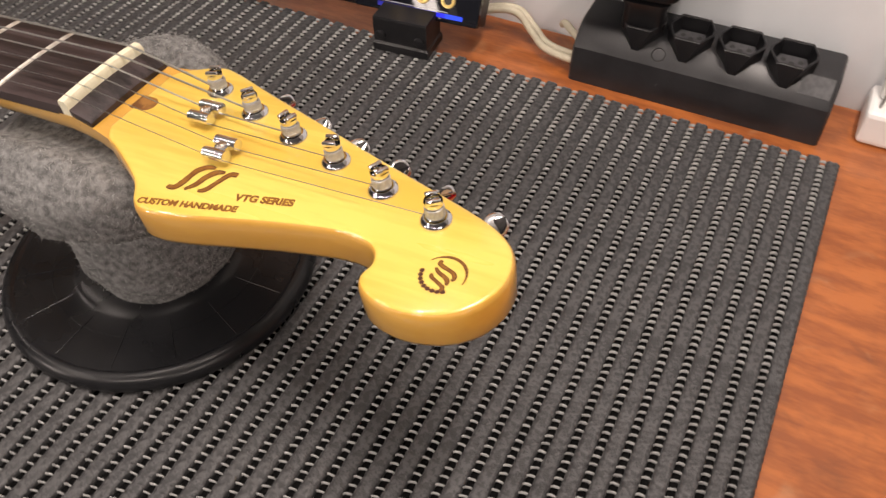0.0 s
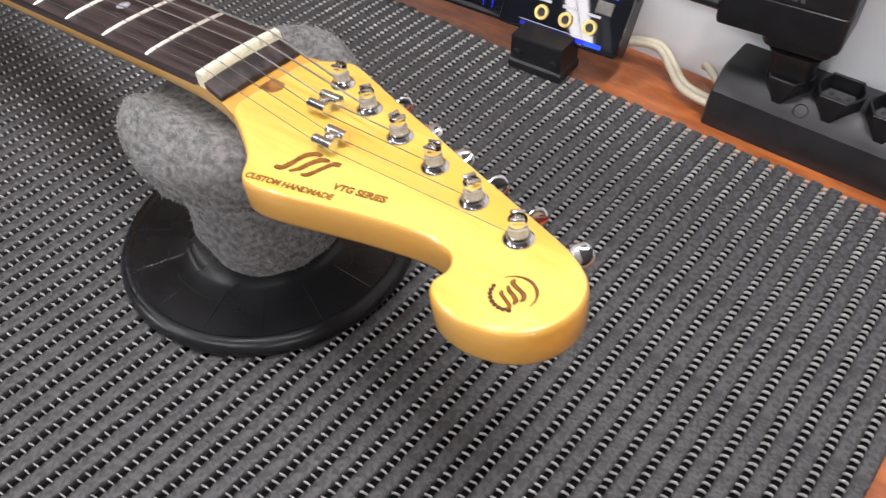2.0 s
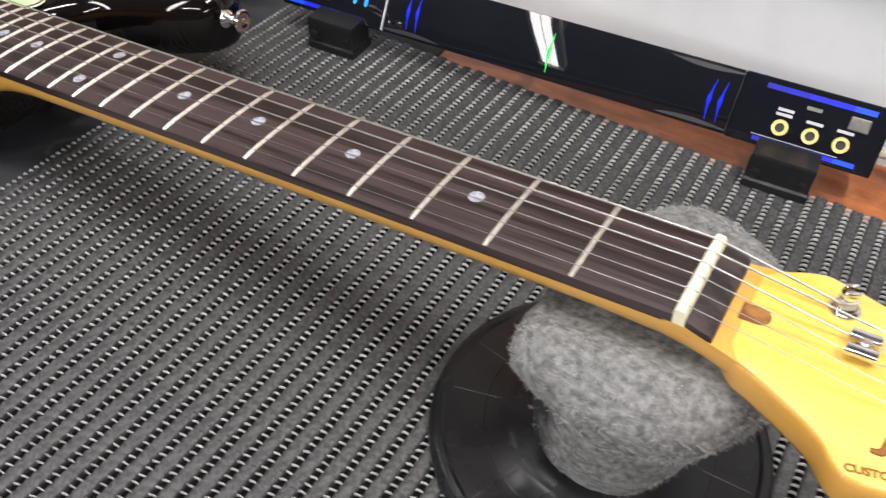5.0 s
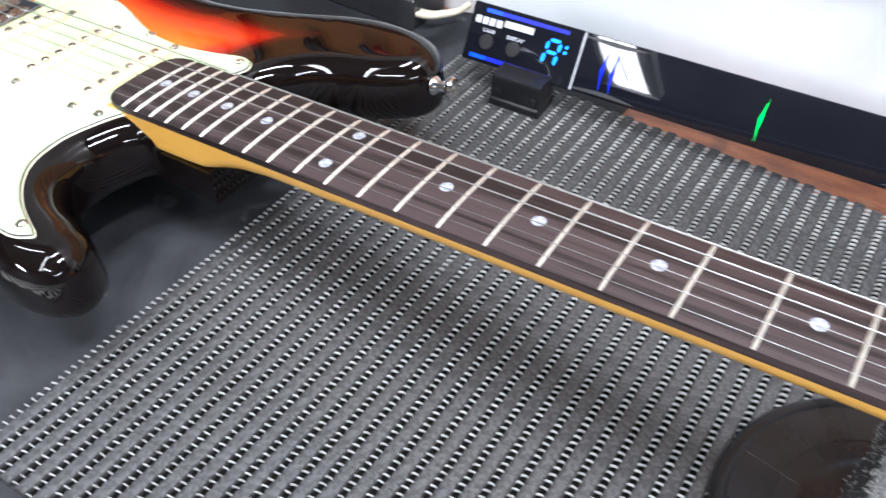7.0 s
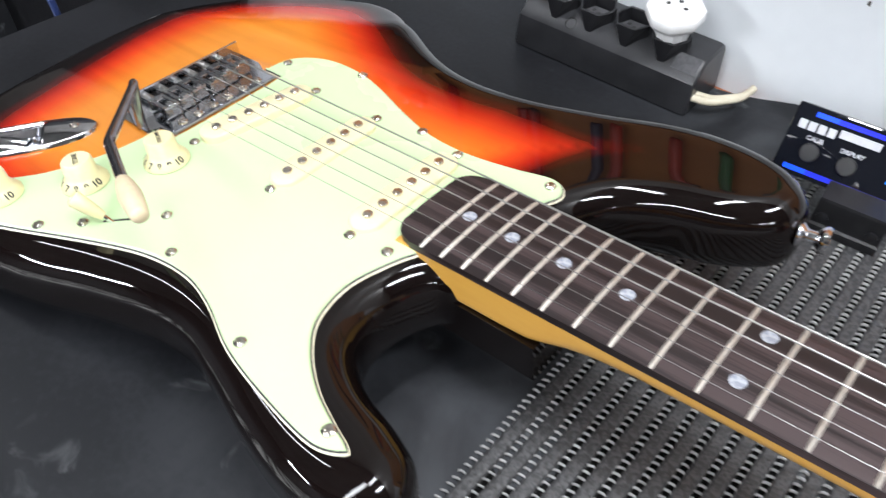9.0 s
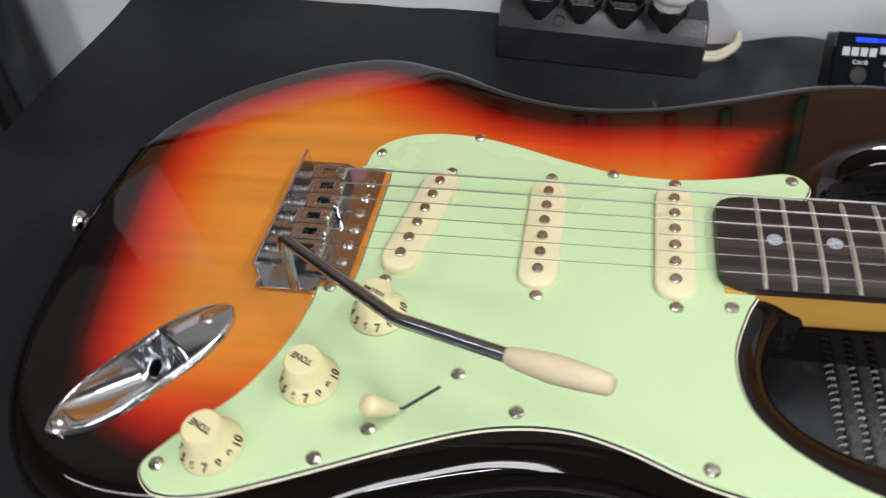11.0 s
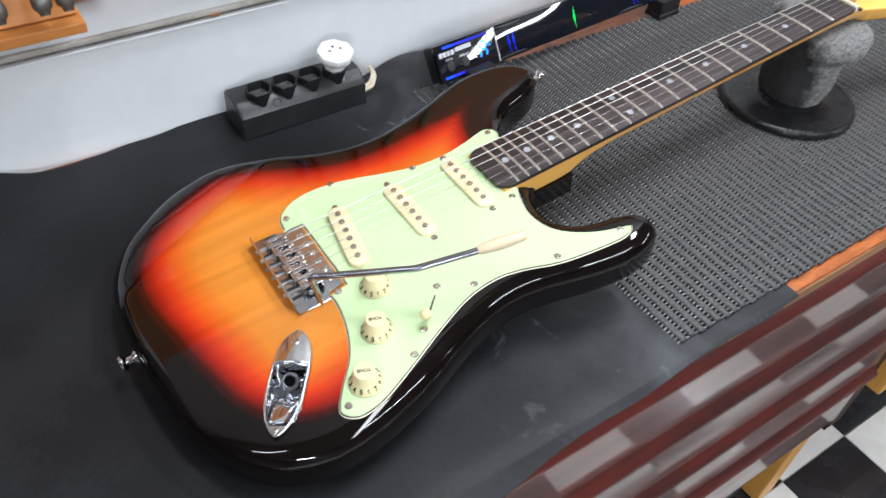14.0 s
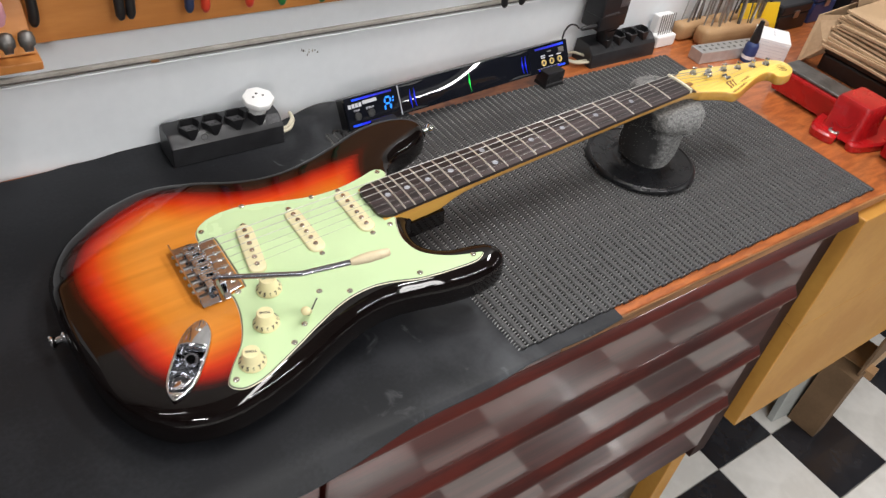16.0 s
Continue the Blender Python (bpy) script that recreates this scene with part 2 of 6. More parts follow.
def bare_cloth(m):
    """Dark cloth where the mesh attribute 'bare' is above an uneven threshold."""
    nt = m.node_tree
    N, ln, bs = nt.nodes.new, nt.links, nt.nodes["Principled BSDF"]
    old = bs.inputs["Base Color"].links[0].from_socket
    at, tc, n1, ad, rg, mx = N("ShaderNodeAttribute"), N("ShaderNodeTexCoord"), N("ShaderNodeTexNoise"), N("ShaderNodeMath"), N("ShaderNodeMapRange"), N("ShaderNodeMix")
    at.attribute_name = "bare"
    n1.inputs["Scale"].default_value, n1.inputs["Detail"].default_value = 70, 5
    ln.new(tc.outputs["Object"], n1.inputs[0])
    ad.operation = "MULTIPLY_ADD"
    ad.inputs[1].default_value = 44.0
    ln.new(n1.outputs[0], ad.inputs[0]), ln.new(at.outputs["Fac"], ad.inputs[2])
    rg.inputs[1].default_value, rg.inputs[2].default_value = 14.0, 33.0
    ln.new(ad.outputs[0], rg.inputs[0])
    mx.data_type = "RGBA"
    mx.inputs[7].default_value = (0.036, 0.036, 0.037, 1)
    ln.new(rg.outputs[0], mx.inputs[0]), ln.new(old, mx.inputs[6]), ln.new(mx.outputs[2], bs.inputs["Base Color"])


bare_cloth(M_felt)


def burst_material():
    """Three-tone sunburst under gloss lacquer; 'edge' holds the distance from the rim in millimetres."""
    m, nt, bs, ln = nodes_of("sunburst_lacquer")
    N = nt.nodes.new
    at = N("ShaderNodeAttribute")
    at.attribute_name = "edge"
    tc, mp = N("ShaderNodeTexCoord"), N("ShaderNodeMapping")
    ln.new(tc.outputs["Object"], mp.inputs[0])
    n0 = N("ShaderNodeTexNoise")
    n0.inputs["Scale"].default_value = 14
    ln.new(tc.outputs["Object"], n0.inputs[0])
    wob = N("ShaderNodeMath")
    wob.operation = "MULTIPLY_ADD"
    wob.inputs[1].default_value = 9.0
    ln.new(n0.outputs[0], wob.inputs[0]), ln.new(at.outputs["Fac"], wob.inputs[2])
    rg = N("ShaderNodeMapRange")
    rg.inputs[1].default_value, rg.inputs[2].default_value = 4.5, 104.5
    ln.new(wob.outputs[0], rg.inputs[0])
    rp = N("ShaderNodeValToRGB")
    e = rp.color_ramp.elements
    e[0].position, e[0].color = 0.19, (0.0045, 0.0028, 0.0026, 1)
    e[1].position, e[1].color = 0.9, (0.68, 0.25, 0.034, 1)
    for p, c in ((0.26, (0.05, 0.003, 0.002, 1)), (0.35, (0.34, 0.012, 0.004, 1)), (0.45, (0.60, 0.042, 0.007, 1)), (0.59, (0.66, 0.13, 0.012, 1)), (0.73, (0.68, 0.22, 0.024, 1))):
        s = e.new(p)
        s.color = c
    ln.new(rg.outputs[0], rp.inputs[0])
    mp.inputs["Scale"].default_value = (2.2, 26, 26)
    mp.inputs["Rotation"].default_value = (0, 0, 0.12)
    n1 = N("ShaderNodeTexNoise")
    n1.inputs["Scale"].default_value, n1.inputs["Detail"].default_value, n1.inputs["Distortion"].default_value = 2.2, 6, 0.6
    ln.new(mp.outputs[0], n1.inputs[0])
    gr = N("ShaderNodeMapRange")
    gr.inputs[1].default_value, gr.inputs[2].default_value = 0.3, 0.7
    gr.inputs[3].default_value, gr.inputs[4].default_value = 0.80, 1.06
    ln.new(n1.outputs[0], gr.inputs[0])
    mx = N("ShaderNodeMix")
    mx.data_type, mx.blend_type = "RGBA", "MULTIPLY"
    mx.inputs[0].default_value = 1
    ln.new(rp.outputs[0], mx.inputs[6]), ln.new(gr.outputs[0], mx.inputs[7])
    ln.new(mx.outputs[2], bs.inputs["Base Color"])
    bs.inputs["Roughness"].default_value = 0.35
    bs.inputs["Specular IOR Level"].default_value = 0.0
    bs.inputs["Coat Weight"].default_value, bs.inputs["Coat Roughness"].default_value = 1.0, 0.035
    return m


M_burst = burst_material()

# ---- mesh helpers ----
MM = 0.001


def part(name, data, material, parent=None, label="", m=None, smooth=None):
    """Links a bmesh or mesh as one object under a thing or a part."""
    if isinstance(data, bmesh.types.BMesh):
        me = bpy.data.meshes.new(name)
        data.normal_update()
        data.to_mesh(me)
        data.free()
    else:
        me = data
    if material and not me.materials:
        me.materials.append(material)
    if smooth:
        me.shade_smooth()
        me.set_sharp_from_angle(angle=radians(smooth))
    ob = new(name, me)
    if parent is not None:
        ob.parent = parent
    if m is not None:
        ob.matrix_local = m
    if label:
        ob["label"] = label
    return ob


def thing(name, label, category, m=None, group="", kind=""):
    ob = new(name)
    ob.empty_display_size = 0.02
    if m is not None:
        ob.matrix_world = m
    return tagged(ob, label, category, group, kind)


def box(x0, x1, y0, y1, z0, z1, bevel=0.0, seg=2, bm=None):
    made = bmesh.new()
    bmesh.ops.create_cube(made, size=1)
    for v in made.verts:
        v.co = Vector(((x0 + x1) / 2 + v.co.x * (x1 - x0), (y0 + y1) / 2 + v.co.y * (y1 - y0), (z0 + z1) / 2 + v.co.z * (z1 - z0)))
    if bevel:
        bmesh.ops.bevel(made, geom=made.edges[:], offset=bevel, segments=seg, affect="EDGES", profile=0.5)
    if bm is None:
        return made
    join(bm, made)
    return bm


def join(bm, other, m=None):
    """Adds another bmesh to bm and frees it."""
    if m is not None:
        bmesh.ops.transform(other, matrix=m, verts=other.verts[:])
    vs = [bm.verts.new(v.co) for v in other.verts]
    other.verts.index_update()
    for f in other.faces:
        try:
            bm.faces.new([vs[v.index] for v in f.verts])
        except ValueError:
            pass
    other.free()
    return bm


def lathe(profile, seg=24, bm=None, m=None):
    """Turns (radius, z) round the z axis; closes where the radius is 0."""
    made = bmesh.new()
    rings = []
    for r, z in profile:
        if r < 1e-7:
            rings.append([made.verts.new((0, 0, z))])
        else:
            rings.append([made.verts.new((r * math.cos(2 * math.pi * k / seg), r * math.sin(2 * math.pi * k / seg), z)) for k in range(seg)])
    for a, b in zip(rings, rings[1:]):
        for k in range(seg):
            q = [a[k % len(a)], a[(k + 1) % len(a)], b[(k + 1) % len(b)], b[k % len(b)]]
            q = list(dict.fromkeys(q))
            if len(q) > 2:
                made.faces.new(q)
    if bm is None:
        if m is not None:
            bmesh.ops.transform(made, matrix=m, verts=made.verts[:])
        return made
    return join(bm, made, m)


def tube(points, radius, seg=8, bm=None, caps=True):
    """Sweeps a circle along points; radius may be a list."""
    made = bmesh.new()
    pts = [Vector(p) for p in points]
    rad = radius if isinstance(radius, (list, tuple)) else [radius] * len(pts)
    rings, up = [], None
    for k, p in enumerate(pts):
        t = (pts[min(k + 1, len(pts) - 1)] - pts[max(k - 1, 0)]).normalized()
        if up is None:
            up = t.orthogonal().normalized()
        up = (up - t * up.dot(t)).normalized()
        side = t.cross(up)
        rings.append([made.verts.new(p + rad[k] * (math.cos(a) * up + math.sin(a) * side)) for a in (2 * math.pi * j / seg for j in range(seg))])
    for a, b in zip(rings, rings[1:]):
        for j in range(seg):
            made.faces.new((a[j], a[(j + 1) % seg], b[(j + 1) % seg], b[j]))
    if caps:
        made.faces.new(rings[0][::-1]), made.faces.new(rings[-1])
    return made if bm is None else join(bm, made)


def spline(pts, n=5, closed=True):
    """Catmull-Rom through the points."""
    P, out, c = [np.array(p, float) for p in pts], [], len(pts)
    for k in range(c if closed else c - 1):
        if closed:
            a, b, d, e = P[k - 1], P[k], P[(k + 1) % c], P[(k + 2) % c]
        else:
            a, b, d, e = P[max(k - 1, 0)], P[k], P[k + 1], P[min(k + 2, c - 1)]
        for j in range(n):
            t = j / n
            out.append(0.5 * (2 * b + (d - a) * t + (2 * a - 5 * b + 4 * d - e) * t * t + (3 * b - a - 3 * d + e) * t ** 3))
    if not closed:
        out.append(P[-1])
    return np.array(out)


def ccw(p):
    x, y = p[:, 0], p[:, 1]
    return p if (x * np.roll(y, -1) - np.roll(x, -1) * y).sum() > 0 else p[::-1]


def inset(p, d):
    t = np.roll(p, -1, 0) - np.roll(p, 1, 0)
    t /= np.linalg.norm(t, axis=1)[:, None]
    return p + d * np.c_[-t[:, 1], t[:, 0]]


def prism(outline, rings, bm=None):
    """Stacks a closed outline: rings are (inset, z) from the bottom to the top."""
    made = bmesh.new()
    p = ccw(np.array(outline, float))
    made_rings = [[made.verts.new((x, y, z)) for x, y in inset(p, d)] for d, z in rings]
    for a, b in zip(made_rings, made_rings[1:]):
        for j in range(len(p)):
            made.faces.new((a[j], a[(j + 1) % len(p)], b[(j + 1) % len(p)], b[j]))
    for ring, flip in ((made_rings[0], True), (made_rings[-1], False)):
        flat = [Vector((v.co.x, v.co.y)) for v in ring]
        v2, _, tris, orig, _, _ = geometry.delaunay_2d_cdt(flat, [(j, (j + 1) % len(flat)) for j in range(len(flat))], [], 1, 1e-7)
        for tri in tris:
            q = [ring[orig[j][0]] for j in tri if orig[j]]
            if len(set(q)) == 3:
                made.faces.new(q[::-1] if flip else q)
    return made if bm is None else join(bm, made)


def oblong(length, width, n=10):
    """Outline of a slot-shaped plate, long in y."""
    r, h = width / 2, (length - width) / 2
    up = [(r * math.cos(a), h + r * math.sin(a)) for a in np.linspace(0, math.pi, n)]
    return np.array(up + [(-x, -y) for x, y in up])


def rounded_rect(w, h, r, n=4):
    out = []
    for cx, cy, a0 in ((w / 2 - r, h / 2 - r, 0), (-w / 2 + r, h / 2 - r, 90), (-w / 2 + r, -h / 2 + r, 180), (w / 2 - r, -h / 2 + r, 270)):
        out += [(cx + r * math.cos(radians(a0 + 90 * k / n)), cy + r * math.sin(radians(a0 + 90 * k / n))) for k in range(n + 1)]
    return np.array(out)


def text_mesh(words, size, depth=0.00004, bold=0.028):
    c = bpy.data.curves.new("lettering", "FONT")
    c.body, c.size, c.align_x, c.align_y, c.extrude = words, size, "CENTER", "CENTER", depth
    c.offset = size * bold
    o = bpy.data.objects.new("lettering", c)
    scene.collection.objects.link(o)
    dg = bpy.context.evaluated_depsgraph_get()
    me = bpy.data.meshes.new_from_object(o.evaluated_get(dg))
    bpy.data.objects.remove(o)
    return me


def quad_mesh(name, verts, faces):
    me = bpy.data.meshes.new(name)
    me.from_pydata([tuple(map(float, v)) for v in verts], [], faces)
    me.update()
    return me

# ---- structure of the room ----
WALL_Y, FLOOR_Z = 0.298, -0.9
FRONT = -0.213
EDGE = -0.2077


def slab(name, label, material, *dims, category="wall"):
    return tagged(part(name, box(*dims), material), label, category, kind="structure")


slab("wall_north", "white painted wall behind the workbench", M_wall, -0.46, 3.4, WALL_Y, WALL_Y + 0.1, FLOOR_Z, 0.42)
# Left end is dark where the white wall's reflection stops in the lacquer.
slab("wall_north_left", "plain dark wall beyond the workbench", M_wall2, -2.6, -0.46, WALL_Y, WALL_Y + 0.1, FLOOR_Z, 0.42)
# Unseen upper part, split off so its tone can shape the reflections.
slab("wall_north_upper", "plain unseen upper part of the wall, grey for its reflections", M_wall3, -2.6, 3.4, WALL_Y, WALL_Y + 0.1, 0.42, CEIL)
# Unseen walls close the room; their dark tone keeps the lacquer's reflections dark.
slab("wall_south", "plain unseen workshop wall, dark for its reflections", M_wall2, -2.6, 3.4, -3.6, -3.5, FLOOR_Z, CEIL)
slab("wall_west", "plain unseen workshop side wall, dark for its reflections", M_wall2, -2.7, -2.6, -3.6, 0.4, FLOOR_Z, CEIL)
slab("wall_east", "plain unseen workshop end wall, dark for its reflections", M_wall2, 3.4, 3.5, -3.6, 0.4, FLOOR_Z, CEIL)
slab("ceiling", "plain dark workshop ceiling", M_ceil, -2.7, 3.5, -3.6, 0.4, CEIL, CEIL + 0.1, category="ceiling")
floor = slab("floor", "black and white checkerboard tiled floor", M_grout, -2.7, 3.5, -3.6, 0.4, FLOOR_Z - 0.1, FLOOR_Z - 0.004, category="floor")
rail = tagged(part("trim", box(-0.45, 3.4, WALL_Y - 0.006, WALL_Y - 0.0005, 0.1180, 0.1258, 0.0015), M_moulding), "grey painted moulding along the wall", "trim", kind="structure")
part("groove_strip", box(-0.45, 3.4, WALL_Y - 0.0075, WALL_Y - 0.006, 0.1198, 0.1216, 0.0004), M_iron, rail)


part("paint_chip", box(0.046, 0.056, WALL_Y - 0.0082, WALL_Y - 0.006, 0.1188, 0.1222, 0.0008), M_bench_edge, rail)
part("white_bead", box(-0.45, 3.4, WALL_Y - 0.0075, WALL_Y - 0.0005, 0.1148, 0.1171, 0.0008), M_wall, rail)

rnd = random.Random(31)
wall_n = bpy.data.objects["wall_north"]
for k in range(10):
    x, z = 0.251 + rnd.gauss(0, 0.005), 0.093 + rnd.gauss(0, 0.0045)
    r = rnd.uniform(0.0005, 0.0014)
    part("scuff_mark", prism(spline([(r * math.cos(a) * rnd.uniform(0.6, 1.4), r * 1.5 * math.sin(a) * rnd.uniform(0.6, 1.4)) for a in np.linspace(0, 5.4, 7)], 2), [(0, 0.0), (0, 0.0002)]), M_iron if k % 2 else M_moulding, wall_n, "", pose(x, WALL_Y, z, 90, 0, 0))


def ceiling_fixture(x, y, z, turn, power, length):
    h = length / 2
    f = thing("ceiling_and_fill_light", "white twin-tube hanging light, inferred or added as fill", "ceiling light", pose(x, y, z, 0, 0, turn), "ceiling lights")
    part("housing", box(-h - 0.03, h + 0.03, -0.06, 0.06, 0.0, 0.05, 0.006), M_white, f)
    for s in (-1, 1):
        part("end_cap", box(s * (h + 0.02) - 0.01, s * (h + 0.02) + 0.01, -0.06, 0.06, -0.03, 0.0, 0.003), M_white, f)
        part("hanger_rod", tube([(s * h * 0.75, 0, 0.05), (s * h * 0.75, 0, CEIL - z)], 0.004, 8), M_white, f)


# The three fill lamps get the same added housing and rods.
for fix in TUBES_AND_FILLS:
    ceiling_fixture(*fix)

# ---- workbench ----
M_stile = surface("dark_stained_wood", (0.03, 0.010, 0.008), (0.018, 0.007, 0.006), 0.6, spec=0.2, scale=14, stretch=(0.2, 2, 2))
bench = thing("workbench", "red-brown wooden workbench with glossy mahogany drawers", "workbench", pose(0.3, 0, FLOOR_Z))
BI = pose(-0.3, 0, -FLOOR_Z)
part("bench_top", box(-0.255, 2.3, EDGE + 0.002, WALL_Y - 0.002, -0.022, -0.0015, 0.002), M_bench, bench, "worn red-brown varnished top", BI)
part("front_edge", box(0.3, 2.29, EDGE - 0.0005, EDGE + 0.0018, -0.0150, -0.0020, 0.001), M_bench_edge, bench, "worn raw wood edge", BI)


def moulding(x0, x1, section):
    """Straight moulding of one closed section (y, z) between two ends."""
    bm = bmesh.new()
    rows = [[bm.verts.new((x, y, z)) for y, z in section] for x in (x0, x1)]
    n = len(section)
    for k in range(n):
        bm.faces.new((rows[0][k], rows[0][(k + 1) % n], rows[1][(k + 1) % n], rows[1][k]))
    bm.faces.new(rows[0][::-1]), bm.faces.new(rows[1])
    bmesh.ops.recalc_face_normals(bm, faces=bm.faces[:])
    return bm


part("front_rail", moulding(-0.262, 0.882, [(EDGE - 0.0004, -0.0154), (EDGE - 0.0016, -0.0165), (FRONT - 0.0028, -0.0262), (FRONT - 0.0038, -0.0282), (FRONT - 0.0034, -0.0305), (FRONT - 0.0012, -0.0325),
                                            (FRONT + 0.004, -0.0332), (FRONT + 0.029, -0.0335), (FRONT + 0.029, -0.0154)]), M_drawer, bench, "", BI, smooth=40)
part("front_rail", box(-0.262, 0.2995, EDGE - 0.0005, EDGE + 0.0018, -0.0150, -0.0025, 0.001), M_drawer, bench, "", BI)
part("carcass", box(-0.27, 0.880, FRONT + 0.03, 0.25, -0.62, -0.023, 0.002), M_drawer, bench, "", BI)
part("stile", box(0.836, 0.880, FRONT + 0.012, FRONT + 0.029, -0.62, -0.023, 0.002), M_stile, bench, "dark matt stile", BI)
part("stile", box(-0.27, 0.018, FRONT + 0.012, FRONT + 0.029, -0.62, -0.023, 0.002), M_drawer, bench, "", BI)
part("plinth", box(-0.2, 0.8, FRONT + 0.06, 0.24, -0.895, -0.621, 0.002), M_black, bench, "", BI)
part("leg", box(0.82, 0.865, FRONT + 0.03, FRONT + 0.08, -0.895, -0.621, 0.002), M_ochre, bench, "", BI)
for k in range(4):
    z1 = -0.035 - 0.137 * k if k == 0 else -0.028 - 0.137 * k
    d = part("drawer_front", box(0.022, 0.829, FRONT + 0.008, FRONT + 0.029, -0.028 - 0.137 * k - 0.131, z1, 0.002), M_drawer, bench, "", BI)
    if k:
        part("lip", moulding(0.024, 0.827, [(FRONT + y, z1 + z) for y, z in ((0.0082, 0.0225), (0.0070, 0.0215), (-0.0018, 0.0085), (-0.0032, 0.0060), (-0.0030, 0.0034), (-0.0012, 0.0008), (0.0026, -0.0012), (0.0082, -0.0020))]),
             M_drawer, d, "", smooth=40)
# ochre cabinet under the right-hand end
cab = thing("side_cabinet", "ochre painted plywood cabinet under the workbench", "cabinet", pose(1.3, 0, FLOOR_Z))
CI = pose(-1.3, 0, -FLOOR_Z)
part("body", box(0.905, 2.2, FRONT + 0.03, 0.24, -0.53, -0.024, 0.002), M_ochre, cab, "", CI)
part("door", box(0.8865, 2.2, FRONT - 0.011, FRONT + 0.0295, -0.258, -0.023, 0.002), M_ochre, cab, "", CI)
part("door", box(0.8935, 2.2, FRONT - 0.009, FRONT + 0.0295, -0.53, -0.262, 0.002), M_ochre, cab, "", CI)
part("foot", box(1.0, 2.1, 0.0, 0.2, -0.896, -0.531, 0.002), M_black, cab, "", CI)

# ---- guitar ----
guitar = thing("electric_guitar", "three-tone sunburst electric guitar with mint pickguard lying on the bench", "guitar", pose(0, 0, 0.064, 0, -5.9, 0))
SCALE = 0.648
TOP, BACK = -0.008, -0.049
fret_x = [SCALE / 2 ** (k / 12) for k in range(22)]


def half_width(x):
    return 0.021 + (SCALE - x) * 0.005 / 0.324


BODY_BASS = [(-144, 5), (-143.5, 38), (-142, 64), (-137, 85), (-127, 106), (-113, 125), (-89, 143.5), (-61, 159), (-33, 166), (-12, 165), (9, 157.5), (42, 138), (78, 120), (112, 112), (148, 114),
             (188, 124), (232, 138), (268, 140), (297, 131.5), (312, 114), (307.5, 95), (285, 80), (258, 71), (240, 60), (229, 44), (226, 30)]
BODY_TREBLE = [(224, 0), (221, -20), (211, -28), (204, -31), (198, -42), (194.5, -57.5), (196.5, -72), (205, -82.8), (220.5, -91), (242, -96.5), (257.5, -103.5),
               (265, -117), (260.5, -130), (244, -137.5), (220, -139), (190, -134), (160, -126), (130, -120), (100, -122), (65, -132), (25, -147),
               (-20, -158), (-57, -159.5), (-88, -150), (-107, -135), (-122, -113), (-134, -82), (-140.5, -42)]


def arm_drop(x, y):
    """Forearm bevel on the bass side of the lower bout."""
    d = -0.45 * (x + 0.040) + 0.89 * (y - 0.100)
    return min(0.010, 0.18 * (d + 0.004) if d > 0.004 else 0.18 * 0.008 * max(0, (d + 0.004) / 0.008) ** 2)


JACK_M = pose(-0.0605, -0.0940, TOP + 0.0002, 0, 0, math.degrees(math.atan2(-57.2, -42.8)) + 90)


def boat_half(v):
    t = abs(v / 0.0442)
    return 0.0150 * max(0.0, 1 - t ** (2.8 if v < 0 else 3.2)) ** (0.62 if v < 0 else 0.55)


